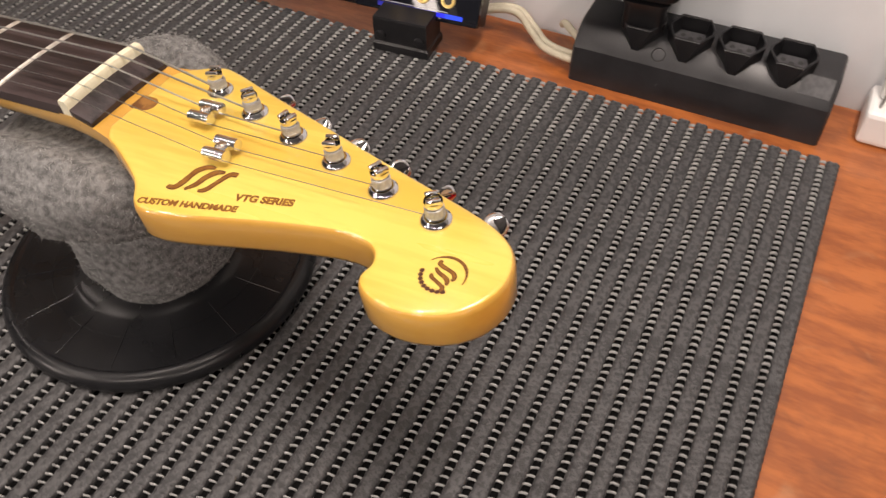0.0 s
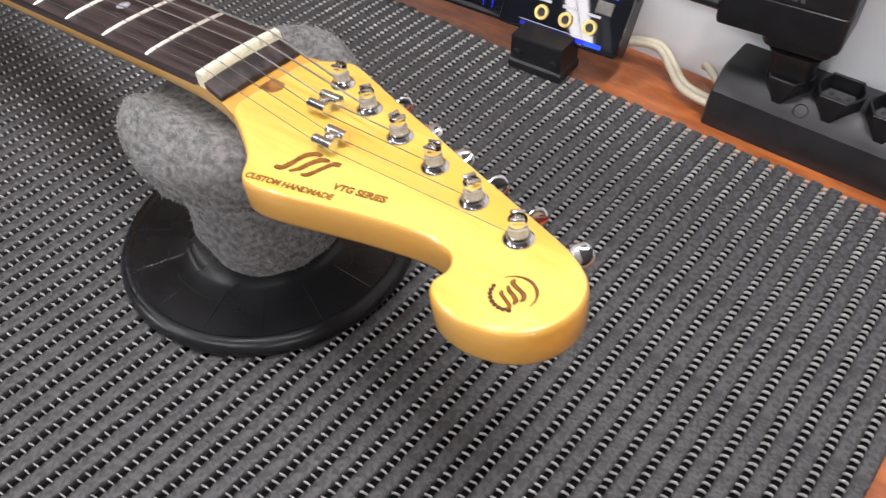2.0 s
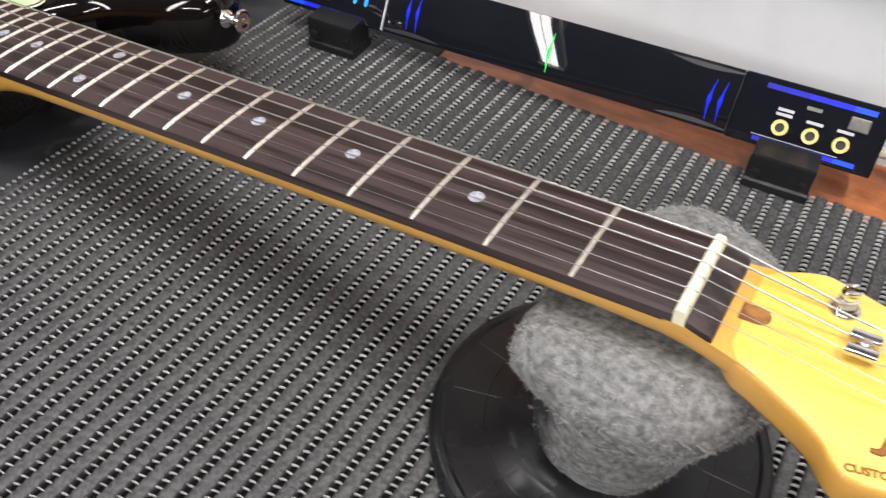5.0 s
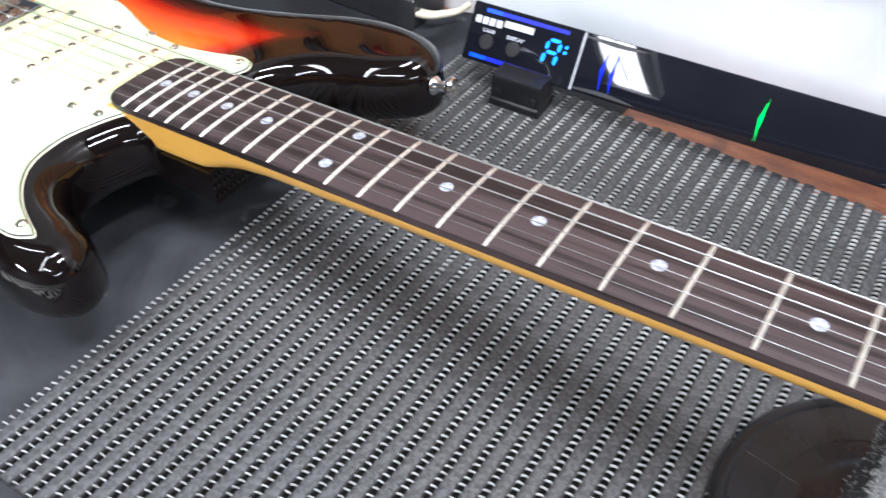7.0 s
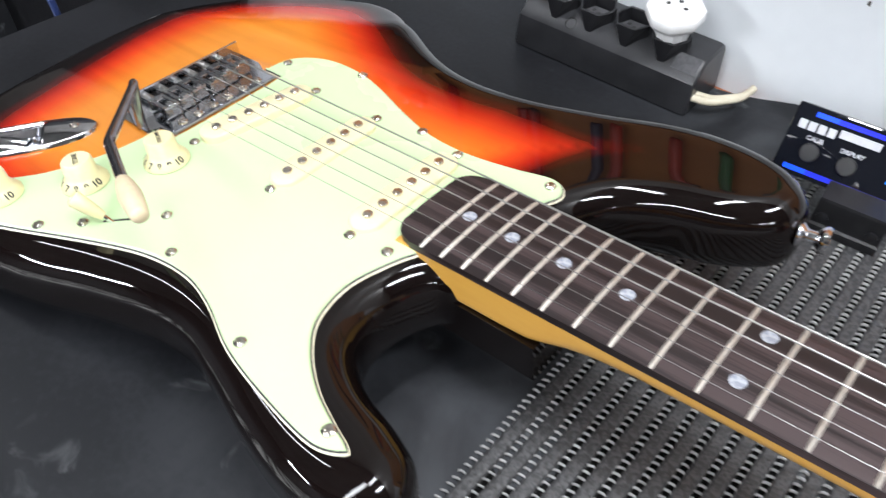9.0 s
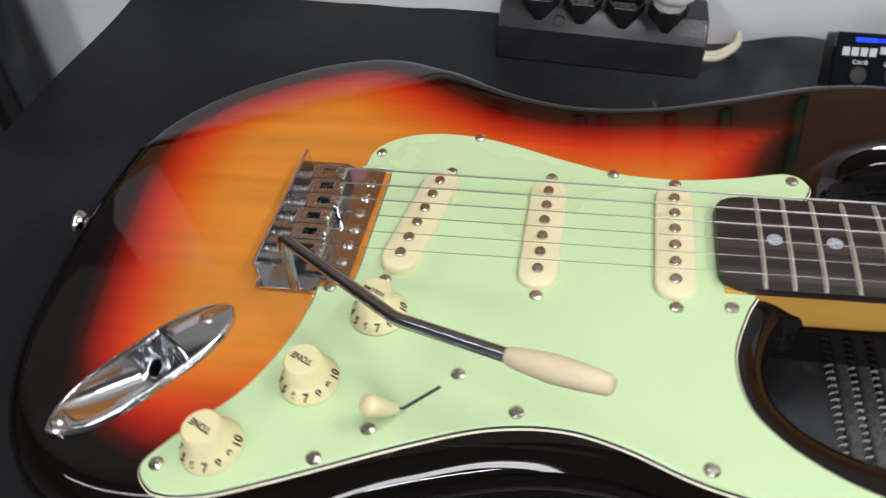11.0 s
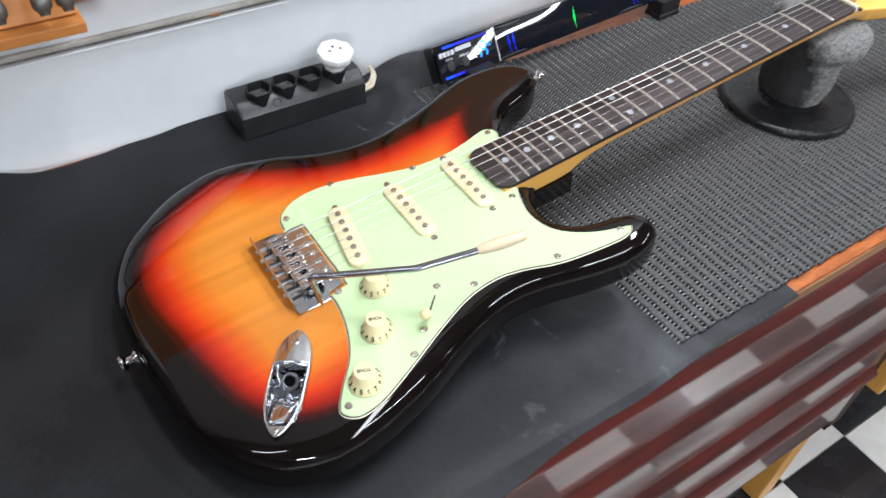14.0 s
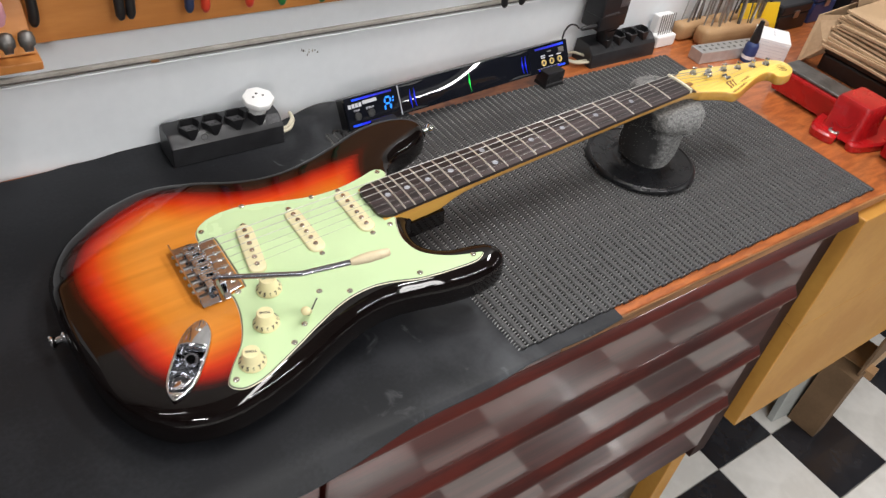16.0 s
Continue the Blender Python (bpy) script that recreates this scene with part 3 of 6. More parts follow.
def body_mesh():
    out = ccw(spline(BODY_BASS + BODY_TREBLE, 6) * MM)
    n, R = len(out), 0.0155
    verts, faces, edge = [], [], []
    B = 0.011
    rings = [(B * 0.9, BACK), (B * 0.45, BACK + B * 0.12), (B * 0.1, BACK + B * 0.5), (0, BACK + B)]
    prof = [(R * (1 - math.cos(a)), -R * (1 - math.sin(a))) for a in np.linspace(0, math.pi / 2, 10)]
    for d, z in rings:
        for x, y in inset(out, d):
            verts.append((x, y, z)), edge.append(0.0)
    for d, dz in prof:
        for (x, y) in inset(out, d):
            verts.append((x, y, TOP + dz - arm_drop(x, y))), edge.append(d * 1000)
    layers = len(rings) + len(prof)
    for a in range(layers - 1):
        for k in range(n):
            faces.append((a * n + k, a * n + (k + 1) % n, (a + 1) * n + (k + 1) % n, (a + 1) * n + k))
    under = geometry.delaunay_2d_cdt([Vector(v[:2]) for v in verts[:n]], [(k, (k + 1) % n) for k in range(n)], [], 1, 1e-6)
    faces += [tuple(under[3][k][0] for k in f)[::-1] for f in under[2] if all(under[3][k] for k in f)]
    last = (layers - 1) * n
    rim = inset(out, R)
    pts = [Vector(p) for p in rim]
    grid = [(x, y) for x in np.arange(-0.15, 0.31, 0.006) for y in np.arange(-0.16, 0.16, 0.006)]
    jm = JACK_M.inverted()
    for x, y in grid:
        q = jm @ Vector((x, y, 0))
        if np.hypot(rim[:, 0] - x, rim[:, 1] - y).min() > 0.004 and not (abs(q.x) < 0.0178 and abs(q.y) < 0.047):
            pts.append(Vector((x, y)))
    for x in np.arange(-0.0168, 0.0168, 0.0011):
        for y in np.arange(-0.046, 0.046, 0.0011):
            p = JACK_M @ Vector((x, y, 0))
            pts.append(Vector((p.x, p.y)))
    v2, _, f2, orig, _, _ = geometry.delaunay_2d_cdt(pts, [(k, (k + 1) % n) for k in range(n)], [], 1, 1e-6)
    index = []
    for v, o in zip(v2, orig):
        src = [q for q in o if q < n]
        if src:
            index.append(last + src[0])
        else:
            index.append(len(verts))
            verts.append((v.x, v.y, TOP - arm_drop(v.x, v.y)))
            edge.append(float(np.hypot(out[:, 0] - v.x, out[:, 1] - v.y).min() * 1000))
    for f in f2:
        q = [index[k] for k in f]
        c = jm @ Vector((*sum((v2[k] for k in f), Vector((0, 0))) / 3, 0))
        if len(set(q)) == 3 and not (abs(c.x) < boat_half(c.y) - 0.0018 and -0.0345 < c.y < 0.0138):
            faces.append(tuple(q))
    # shelf of the body below the neck heel
    base = len(verts)
    for x, y, z in itertools.product((0.2, 0.255), (-0.0285, 0.0285), (BACK + 0.002, -0.0258)):
        verts.append((x, y, z)), edge.append(0.0)
    for q in ((0, 1, 3, 2), (4, 6, 7, 5), (0, 4, 5, 1), (2, 3, 7, 6), (1, 5, 7, 3), (0, 2, 6, 4)):
        faces.append(tuple(base + k for k in q))
    # the black runs wider over both horns and round the treble side of the tail
    for k, (x, y, z) in enumerate(verts):
        tail = min(1.0, max(0.0, (0.03 - y) / 0.1)) * min(1.0, max(0.0, (-0.02 - x) / 0.06))
        edge[k] = max(0.0, edge[k] - 190 * max(0.0, x - 0.150) - 10 * tail)
    me = quad_mesh("body", verts, faces)
    a = me.attributes.new("edge", "FLOAT", "POINT")
    a.data.foreach_set("value", np.array(edge, dtype=np.float32))
    return me


part("body", body_mesh(), M_burst, guitar, "sunburst body, amber to red to black, glossy", smooth=40)

# pickguard: three plies with bevelled edge
GUARD = [(0, 38), (3, 55), (15, 66), (33, 71), (56, 70), (78, 64), (105, 54), (132, 46), (160, 44), (187, 47.5), (207, 52), (216, 49.5), (220, 42),
         (216, 32), (204, 8), (192, -26), (186.5, -38), (180.5, -60), (184, -81), (195, -95), (211, -106), (228, -113), (238, -116.5), (240, -120),
         (227, -125.5), (198, -123), (166, -117), (138, -106.5), (115, -102), (88, -105), (58, -116), (16, -135), (-11, -146), (-29, -148.5),
         (-38, -144.5), (-42, -138), (-39.5, -131), (-30, -118), (-17, -103), (-9, -88), (-3, -70), (0, -52), (-0.5, -42)]
g_out = np.vstack([spline(GUARD, 5, closed=False), [(6, -40.5), (15.6, -39.5), (16, -30), (16, 0), (16, 30), (15.6, 38), (6, 38.2)]]) * MM
guard = part("pickguard", prism(g_out, [(0.0012, -0.0064), (0.0019, -0.0056)]), M_mint, guitar, "mint green plastic pickguard with black edge line")
part("middle_ply", prism(g_out, [(0.0006, -0.0072), (0.0012, -0.00641)]), M_print, guard, "black middle ply")
part("lower_ply", prism(g_out, [(0.0, -0.0079), (0.0006, -0.00721)]), M_bone, guard, "pale lower ply")


def screw_mesh(r):
    bm = lathe([(r, 0), (r * 0.92, r * 0.22), (r * 0.6, r * 0.42), (0, r * 0.48)], 12)
    for a in (0, 90):
        join(bm, box(-r * 0.62, r * 0.62, -r * 0.11, r * 0.11, r * 0.4, r * 0.5), pose(0, 0, 0, 0, 0, a))
    me = bpy.data.meshes.new("screw")
    bm.to_mesh(me), bm.free()
    me.materials.append(M_nickel)
    return me


S_GUARD, S_SMALL = screw_mesh(0.0031), screw_mesh(0.0022)
for k, (x, y) in enumerate([(8.1, 51.2), (58.6, 67.1), (128.5, 43.6), (211.3, 44.9), (179.5, -36), (168.4, -111), (228.7, -117.3), (97.8, -96.7), (25.2, -125.8), (-34.5, -136.5), (7.2, -43.4),
                            (72.7, -82.3), (42.6, -111.1), (157.9, 38.6), (157.4, -38.2), (98.9, 38.5), (99, -38), (48.1, 39), (31, -36)]):
    part("screw", S_GUARD, None, guard, "", pose(x * MM, y * MM, -0.0056, 0, 0, 37 * k))


def pickup(x, y, turn, z):
    p = part("pickup", prism(oblong(0.070, 0.0175), [(0, -0.0056), (0, z - 0.0012), (0.0004, z - 0.0004), (0.0012, z)]), M_ivory, guitar, "ivory single-coil pickup cover", pose(x, y, 0, 0, 0, turn), smooth=40)
    for k in range(6):
        part("pole_piece", POLE, None, p, "", pose(0, (k - 2.5) * 0.0101, z))
    return p


bm = lathe([(0.0026, -0.001), (0.0026, 0.0011), (0.0022, 0.0016), (0, 0.0017)], 14)
POLE = bpy.data.meshes.new("pole_piece")
bm.to_mesh(POLE), bm.free()
POLE.materials.append(M_nickel)
pickup(0.0405, 0.0015, -10, -0.0010)
pickup(0.0985, 0, 0, -0.0026)
pickup(0.157, 0, 0, -0.0026)

# control knobs
RIB = bpy.data.meshes.new("grip_rib")
bm = box(-0.0002, 0.0002, -0.00035, 0.00035, 0.0064, 0.0134)
bm.to_mesh(RIB), bm.free()
RIB.materials.append(M_cream)
for (x, y, word, turn) in ((33.4, -55.5, "VOLUME", 0), (13.5, -92.6, "TONE", 0), (-15.2, -126.6, "TONE", 0)):
    k0 = part("knob", lathe([(0.0123, 0), (0.0123, 0.0014), (0.0092, 0.0052), (0.0083, 0.0062), (0.0078, 0.0138), (0.0070, 0.0148), (0, 0.0150)], 48), M_cream, guitar,
              "aged cream control knob with black numerals", pose(x * MM, y * MM, -0.0052, 0, 0, turn), smooth=40)
    for j in range(26):
        a = 360 * j / 26
        part("grip_rib", RIB, None, k0, "", pose(0, 0, 0, 0, 0, a) @ pose(0.0081, 0, 0, 0, -3.5, 0))
    part("lettering", text_mesh(word, 0.0037 if word == "TONE" else 0.0028), M_print, k0, "", pose(0, 0, 0.0151, 0, 0, 158))
    for num in range(1, 11):
        a = radians(-121 + (num - 5.5) * 28.7)
        part("numeral", text_mesh(str(num), 0.0050), M_print, k0, "",
             pose(0.0110 * math.cos(a), 0.0110 * math.sin(a), 0.00335) @ pose(0, 0, 0, 0, 0, math.degrees(a) + 90) @ pose(0, 0, 0, 50, 0, 0))
# blade switch
part("switch_slot", box(-0.0112, 0.0112, -0.0007, 0.0007, -0.0059, -0.00545), M_print, guard, "", pose(0.0585, -0.0965, 0, 0, 0, 43))
part("switch_blade", tube([(0.0545, -0.1015, -0.006), (0.051, -0.105, 0.002)], 0.0012, 8), M_chrome, guitar)
part("switch_tip", tube([(0.0525, -0.1035, -0.0015), (0.0505, -0.1052, 0.001), (0.0482, -0.1075, 0.005), (0.0452, -0.1105, 0.0105), (0.0446, -0.111, 0.0115)], [0.0021, 0.0030, 0.0037, 0.0043, 0.0027], 14), M_cream, guitar, "cream switch tip", smooth=60)

# bridge
bridge = part("bridge_plate", prism(np.array([(14, 36), (14, -38), (2, -39.5), (-1, -46.5), (-28, -46.5), (-28, 41), (-8, 41), (0, 37)]) * MM, [(0.0003, -0.0072), (0, -0.0068), (0, -0.0056), (0.0004, -0.0052)]), M_plate, guitar, "chrome tremolo bridge plate")
part("rear_lip", box(-0.0292, -0.0276, -0.041, 0.041, -0.0068, 0.0036, 0.0004), M_chrome, bridge)
bm = bmesh.new()
SAD_W = 0.0104
for s in (-1, 1):
    join(bm, box(-0.0145, 0.0010, s * 0.0036 - 0.0014, s * 0.0036 + 0.0014, 0.0006, 0.0026, 0.0006))
    join(bm, tube([(-0.0008, s * 0.0036, 0.0), (-0.0008, s * 0.0036, 0.0032)], 0.0011, 8))
join(bm, box(-0.0145, -0.0108, -0.0024, 0.0024, 0.0006, 0.0026, 0.0004))
join(bm, box(-0.0040, 0.0010, -0.0024, 0.0024, 0.0006, 0.0034, 0.0008))
join(bm, box(-0.0008, 0.0012, -SAD_W / 2 + 0.0002, SAD_W / 2 - 0.0002, -0.0048, 0.0024, 0.0008))
join(bm, box(-0.0165, -0.0142, -SAD_W / 2 + 0.0002, SAD_W / 2 - 0.0002, -0.0045, 0.0024, 0.0005))
SADDLE = bpy.data.meshes.new("saddle")
bm.to_mesh(SADDLE), bm.free()
SADDLE.materials.append(M_saddle)
bm = bmesh.new()
coil = [(-0.0276 + 0.0107 * t, 0.0017 * math.cos(t * 40), 0.0017 * math.sin(t * 40)) for t in np.linspace(0, 1, 64)]
tube(coil, 0.00035, 5, bm)
tube([(-0.031, 0, 0), (-0.016, 0, 0)], 0.0009, 8, bm)
lathe([(0.0018, 0), (0.0018, 0.0012), (0.001, 0.0018), (0, 0.0018)], 10, bm, pose(-0.0292, 0, 0, 0, -90, 0))
SPRING = bpy.data.meshes.new("intonation_screw")
bm.to_mesh(SPRING), bm.free()
SPRING.materials.append(M_steel)
string_y = [(2.5 - k) * 0.0106 for k in range(6)]
for k, y in enumerate(string_y):
    y0 = y - 0.001
    x0 = [-0.004, -0.0025, -0.001, -0.003, -0.0015, 0][k]
    part("saddle", SADDLE, None, bridge, "", pose(x0, y0, 0))
    part("intonation_screw", SPRING, None, bridge, "", pose(0, y0, -0.001))
    part("mounting_screw", S_GUARD, None, bridge, "", pose(0.0085, y0 * 1.02, -0.0052, 0, 0, 20 * k))
# tremolo arm
arm_pts = spline([(-0.0085, -0.0445, -0.007), (-0.009, -0.043, 0.004), (-0.0105, -0.040, 0.0155), (-0.0105, -0.0395, 0.0185), (-0.0075, -0.0405, 0.0202), (0.0, -0.0462, 0.0212),
                  (0.045, -0.0805, 0.0312), (0.0535, -0.0866, 0.0330), (0.062, -0.0902, 0.0346), (0.0995, -0.1042, 0.0405)], 5, closed=False)
arm = part("tremolo_arm", tube(arm_pts, 0.0027, 12), M_gun, guitar, "bent chrome tremolo arm", smooth=60)
tip_a, tip_b = Vector((0.0965, -0.1031, 0.0400)), Vector((0.1315, -0.1145, 0.0456))
part("arm_tip", tube([tip_a.lerp(tip_b, t) for t in (0, 0.03, 0.15, 0.45, 0.75, 0.96, 1.0)], [0.0029, 0.0034, 0.0041, 0.0051, 0.0045, 0.0037, 0.0024], 20), M_tip, arm, "tan plastic arm tip", smooth=60)

# jack plate: boat-shaped chrome cup
jp = part("jack_plate", bmesh.new(), M_chrome, guitar, "boat-shaped chrome jack plate", JACK_M)


def jack_cup():
    """Rolled rim round a scoop with a crisp edge, steep at its upper end and running out towards the lower tip."""
    bm, rows = bmesh.new(), []
    bowl = (0.97, 0.93, 0.86, 0.76, 0.6, 0.42, 0.2)
    for v in np.r_[-0.0441, -0.0438, -0.0433, -0.0425, np.linspace(-0.0412, 0.0118, 48), 0.0124, 0.0130, 0.0135, 0.0138, 0.0142, np.linspace(0.016, 0.041, 14), 0.0425, 0.0433, 0.0438]:
        hw, half = max(boat_half(v), 0.0006), []
        inner = max(hw - 0.0026, hw * 0.3)
        rim = hw - inner
        deep = 0.0
        if -0.0365 < v < 0.0139:
            deep = 0.0150 * min(1.0, (v + 0.0365) / 0.034) ** 0.7 * min(1.0, (0.0139 - v) / 0.0012 * 0.8 + 0.2 * (0.0139 - v) / 0.006)
        # the plate above the scoop is domed and falls off towards its tip
        dome = 0.0022 * max(0.0, 1 - ((v - 0.0139) / 0.0295) ** 2) if v >= 0.0138 else 0.0
        for q in (0.0, 0.08, 0.22, 0.42, 0.65, 0.88, 1.0):
            half.append((hw - rim * q, 0.0026 * math.sin(min(1.0, q * 1.35) * math.pi / 2)))
        for q in bowl:
            half.append((inner * q, 0.0026 - deep * (1 - q ** 3.2) ** 0.6 + dome * (1 - q * q)))
        row = [(-x, z) for x, z in half] + [(0.0, 0.0026 - deep + dome)] + [(x, z) for x, z in half[::-1]]
        rows.append([bm.verts.new((x, v, z)) for x, z in row])
    for a, b in zip(rows, rows[1:]):
        for k in range(len(a) - 1):
            bm.faces.new((a[k], a[k + 1], b[k + 1], b[k]))
    for f in bm.faces:
        f.smooth = True
    for e in bm.edges:
        if len(e.link_faces) == 2 and e.calc_face_angle(0) > 0.6:
            e.smooth = False
    return bm


bm = jack_cup()
bm.normal_update(), bm.to_mesh(jp.data), bm.free()
jp.data.materials.append(M_chrome) if not jp.data.materials else None
part("jack_nut", lathe([(0.0064, -0.004), (0.0064, 0.0008), (0.0060, 0.0014), (0.0050, 0.0016), (0.0046, 0.0028), (0.0043, 0.0031), (0.0040, 0.0028), (0.0040, -0.004)], 24), M_gun, jp, "", pose(0, 0.0046, -0.0058, 30, 0, 0), smooth=30)
# Black disc stands in for the dark depth of the bore.
part("jack_hole", lathe([(0.0041, -0.0030), (0, -0.0030)], 16), M_gap, jp, "dark jack opening", pose(0, 0.0046, -0.0058, 30, 0, 0))
for v, z, tilt in ((-0.0388, 0.0026, 0), (0.0320, 0.0034, -5)):
    part("screw", S_GUARD, None, jp, "", pose(0, v, z, tilt))
# strap buttons
for p in (pose(-0.1432, 0.0035, -0.0265, 0, -90, 0), pose(0.3115, 0.106, -0.027, 0, 90, 8)):
    b = part("strap_button", lathe([(0.0062, 0), (0.0060, 0.0015), (0.0034, 0.004), (0.0034, 0.008), (0.0068, 0.0105), (0.0074, 0.0122), (0.0066, 0.0136), (0.0036, 0.0138), (0, 0.0128)], 24), M_chrome, guitar, "chrome strap button", p, smooth=40)
    part("screw", S_SMALL, None, b, "", pose(0, 0, 0.013))

# neck
def neck_bmesh():
    bm, rings = bmesh.new(), []
    #        x      bottom   squareness  top
    keys = [(0.1775, -0.0262, 14, -0.0045), (0.186, -0.0262, 14, -0.0045), (0.235, -0.0262, 14, -0.0045), (0.250, -0.0258, 12, -0.0045), (0.259, -0.0245, 7, -0.0045), (0.268, -0.0230, 4.5, -0.0045),
            (0.280, -0.0219, 3.2, -0.0045), (0.30, -0.0215, 2.5, -0.0045), (0.40, -0.0212, 2.2, -0.0045), (0.55, -0.0206, 2.2, -0.0045), (0.62, -0.0204, 2.3, -0.0045),
            (0.645, -0.0208, 2.6, -0.0045), (0.6535, -0.0212, 3.0, -0.0050), (0.661, -0.0217, 3.4, -0.0075), (0.672, -0.0222, 4.5, -0.0085), (0.684, -0.0223, 6, -0.0088)]
    for x, zb, n, zt in keys:
        w = half_width(x) if x < 0.65 else float(np.interp(x, [0.65, 0.661, 0.672, 0.684], [0.0210, 0.0212, 0.0235, 0.0283]))
        row = []
        for a in np.linspace(0, math.pi, 25):
            c, s = math.cos(a), math.sin(a)
            row.append(bm.verts.new((x, -w * math.copysign(abs(c) ** (2 / n), c), zt + (zb - zt) * abs(s) ** (2 / n))))
        rings.append(row)
    for a, b in zip(rings, rings[1:]):
        for k in range(24):
            bm.faces.new((a[k], b[k], b[k + 1], a[k + 1]))
        bm.faces.new((a[0], a[24], b[24], b[0]))
    bm.faces.new(rings[0]), bm.faces.new(rings[-1][::-1])
    bmesh.ops.recalc_face_normals(bm, faces=bm.faces[:])
    return bm


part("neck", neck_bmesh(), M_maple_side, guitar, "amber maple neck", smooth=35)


def crown(y):
    return -y * y / (2 * 0.26)


def board_bmesh(xs, bottom):
    """Dark radiused fingerboard from (x, half width, lift of the top)."""
    bm, rings = bmesh.new(), []
    for x, w, dz in xs:
        top = [bm.verts.new((x, w * s, crown(w * s) + dz)) for s in np.linspace(-1, 1, 13)]
        rings.append(top + [bm.verts.new((x, w, bottom)), bm.verts.new((x, -w, bottom))])
    for a, b in zip(rings, rings[1:]):
        for k in range(15):
            bm.faces.new((a[k], a[(k + 1) % 15], b[(k + 1) % 15], b[k]))
    bm.faces.new(rings[0][::-1]), bm.faces.new(rings[-1])
    bmesh.ops.recalc_face_normals(bm, faces=bm.faces[:])
    return bm


fb = part("fingerboard", board_bmesh([(0.1745, 0.019, 0), (0.1755, 0.0215, 0), (0.1775, 0.0245, 0), (0.181, 0.0268, 0), (0.186, half_width(0.186), 0)] + [(x, half_width(x), 0) for x in np.linspace(0.2, 0.6484, 12)], -0.0053), M_rose, guitar, "dark rosewood fingerboard", smooth=35)
part("board_end", board_bmesh([(0.6527, 0.0209, -0.0012), (0.6545, 0.021, -0.0016), (0.6612, 0.0211, -0.0040), (0.6622, 0.0211, -0.0052)], -0.0086), M_rose, guitar, "dark strip behind the nut", smooth=35)
part("nut", board_bmesh([(0.6484, 0.0209, 0.0016), (0.6492, 0.0209, 0.0027), (0.6518, 0.0209, 0.0024), (0.6527, 0.0209, 0.0010)], -0.0053), M_bone, guitar, "bone-white nut", smooth=35)
for k in range(1, 22):
    x, bm = fret_x[k], bmesh.new()
    w = half_width(x) - 0.0003
    rows = []
    for s in np.linspace(-1, 1, 15):
        drop = 0.0006 * max(0, abs(s) * w - w + 0.0018) / 0.0018
        rows.append([bm.verts.new((x + dx, s * w, crown(s * w) + dz - drop)) for dx, dz in ((-0.0012, -0.0004), (-0.0009, 0.0006), (0, 0.00105), (0.0009, 0.0006), (0.0012, -0.0004))])
    for a, b in zip(rows, rows[1:]):
        for j in range(4):
            bm.faces.new((a[j], b[j], b[j + 1], a[j + 1]))
    bm.faces.new(rows[0]), bm.faces.new(rows[-1][::-1])
    bmesh.ops.recalc_face_normals(bm, faces=bm.faces[:])
    part("fret", bm, M_fret, fb, smooth=50)
bm = lathe([(0.0033, -0.0006), (0.0033, 0.00012), (0, 0.00014)], 24)
DOT = bpy.data.meshes.new("inlay_dot")
bm.to_mesh(DOT), bm.free()
DOT.materials.append(M_pearl)
for k in (3, 5, 7, 9, 12, 12.5, 15, 17, 19, 21):
    n, y = int(k), {12: 0.013, 12.5: -0.013}.get(k, 0)
    part("inlay_dot", DOT, None, fb, "", pose((fret_x[n] + fret_x[n - 1]) / 2, y, crown(y), math.degrees(y / 0.26) * -1, 0, 0))

# headstock
HEAD = [(666, 18), (671, 23.3), (683, 29), (692, 28.8), (717, 20.5), (745, 11.5), (774, 2), (800, -6), (816, -11), (826, -15), (833.5, -20.5), (837.3, -28), (837.5, -37),
        (833.5, -45.5), (826, -51.8), (815, -55), (805, -54.2), (798.5, -50.8), (796.2, -46.5), (797, -41.5), (795.2, -37.3), (790.5, -34.8), (780, -34.3), (761, -38),
        (741, -43.2), (724, -47.8), (712, -49.3), (705.5, -46.5), (697.5, -37.8), (679, -27.2), (671, -23.4), (666, -18)]
FACE, HBACK = -0.0080, -0.0228
h_out = spline(HEAD, 5, closed=False) * MM
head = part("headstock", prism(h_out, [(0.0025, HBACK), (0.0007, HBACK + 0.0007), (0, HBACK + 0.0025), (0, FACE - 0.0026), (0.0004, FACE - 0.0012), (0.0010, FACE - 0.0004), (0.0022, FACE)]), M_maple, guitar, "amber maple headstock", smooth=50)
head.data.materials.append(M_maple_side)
# Face direction picks the tone: upward face lighter, all others deeper.
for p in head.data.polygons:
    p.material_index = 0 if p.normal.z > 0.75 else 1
part("truss_rod_opening", prism(oblong(0.0150, 0.0082, 10), [(0, FACE - 0.001), (0, FACE + 0.00006)]), surface("amber_bore", (0.34, 0.15, 0.035), (0.16, 0.06, 0.015), 0.5, scale=160, contrast=0.7), guitar, "", pose(0.6685, -0.0015, 0, 0, 0, 90))

posts = [(695.2, 14.9), (717.7, 7.4), (740.1, 0.4), (762.4, -6.0), (784.9, -12.8), (807.4, -19.0)]
E_N = Vector((0.307, 0.952, 0))


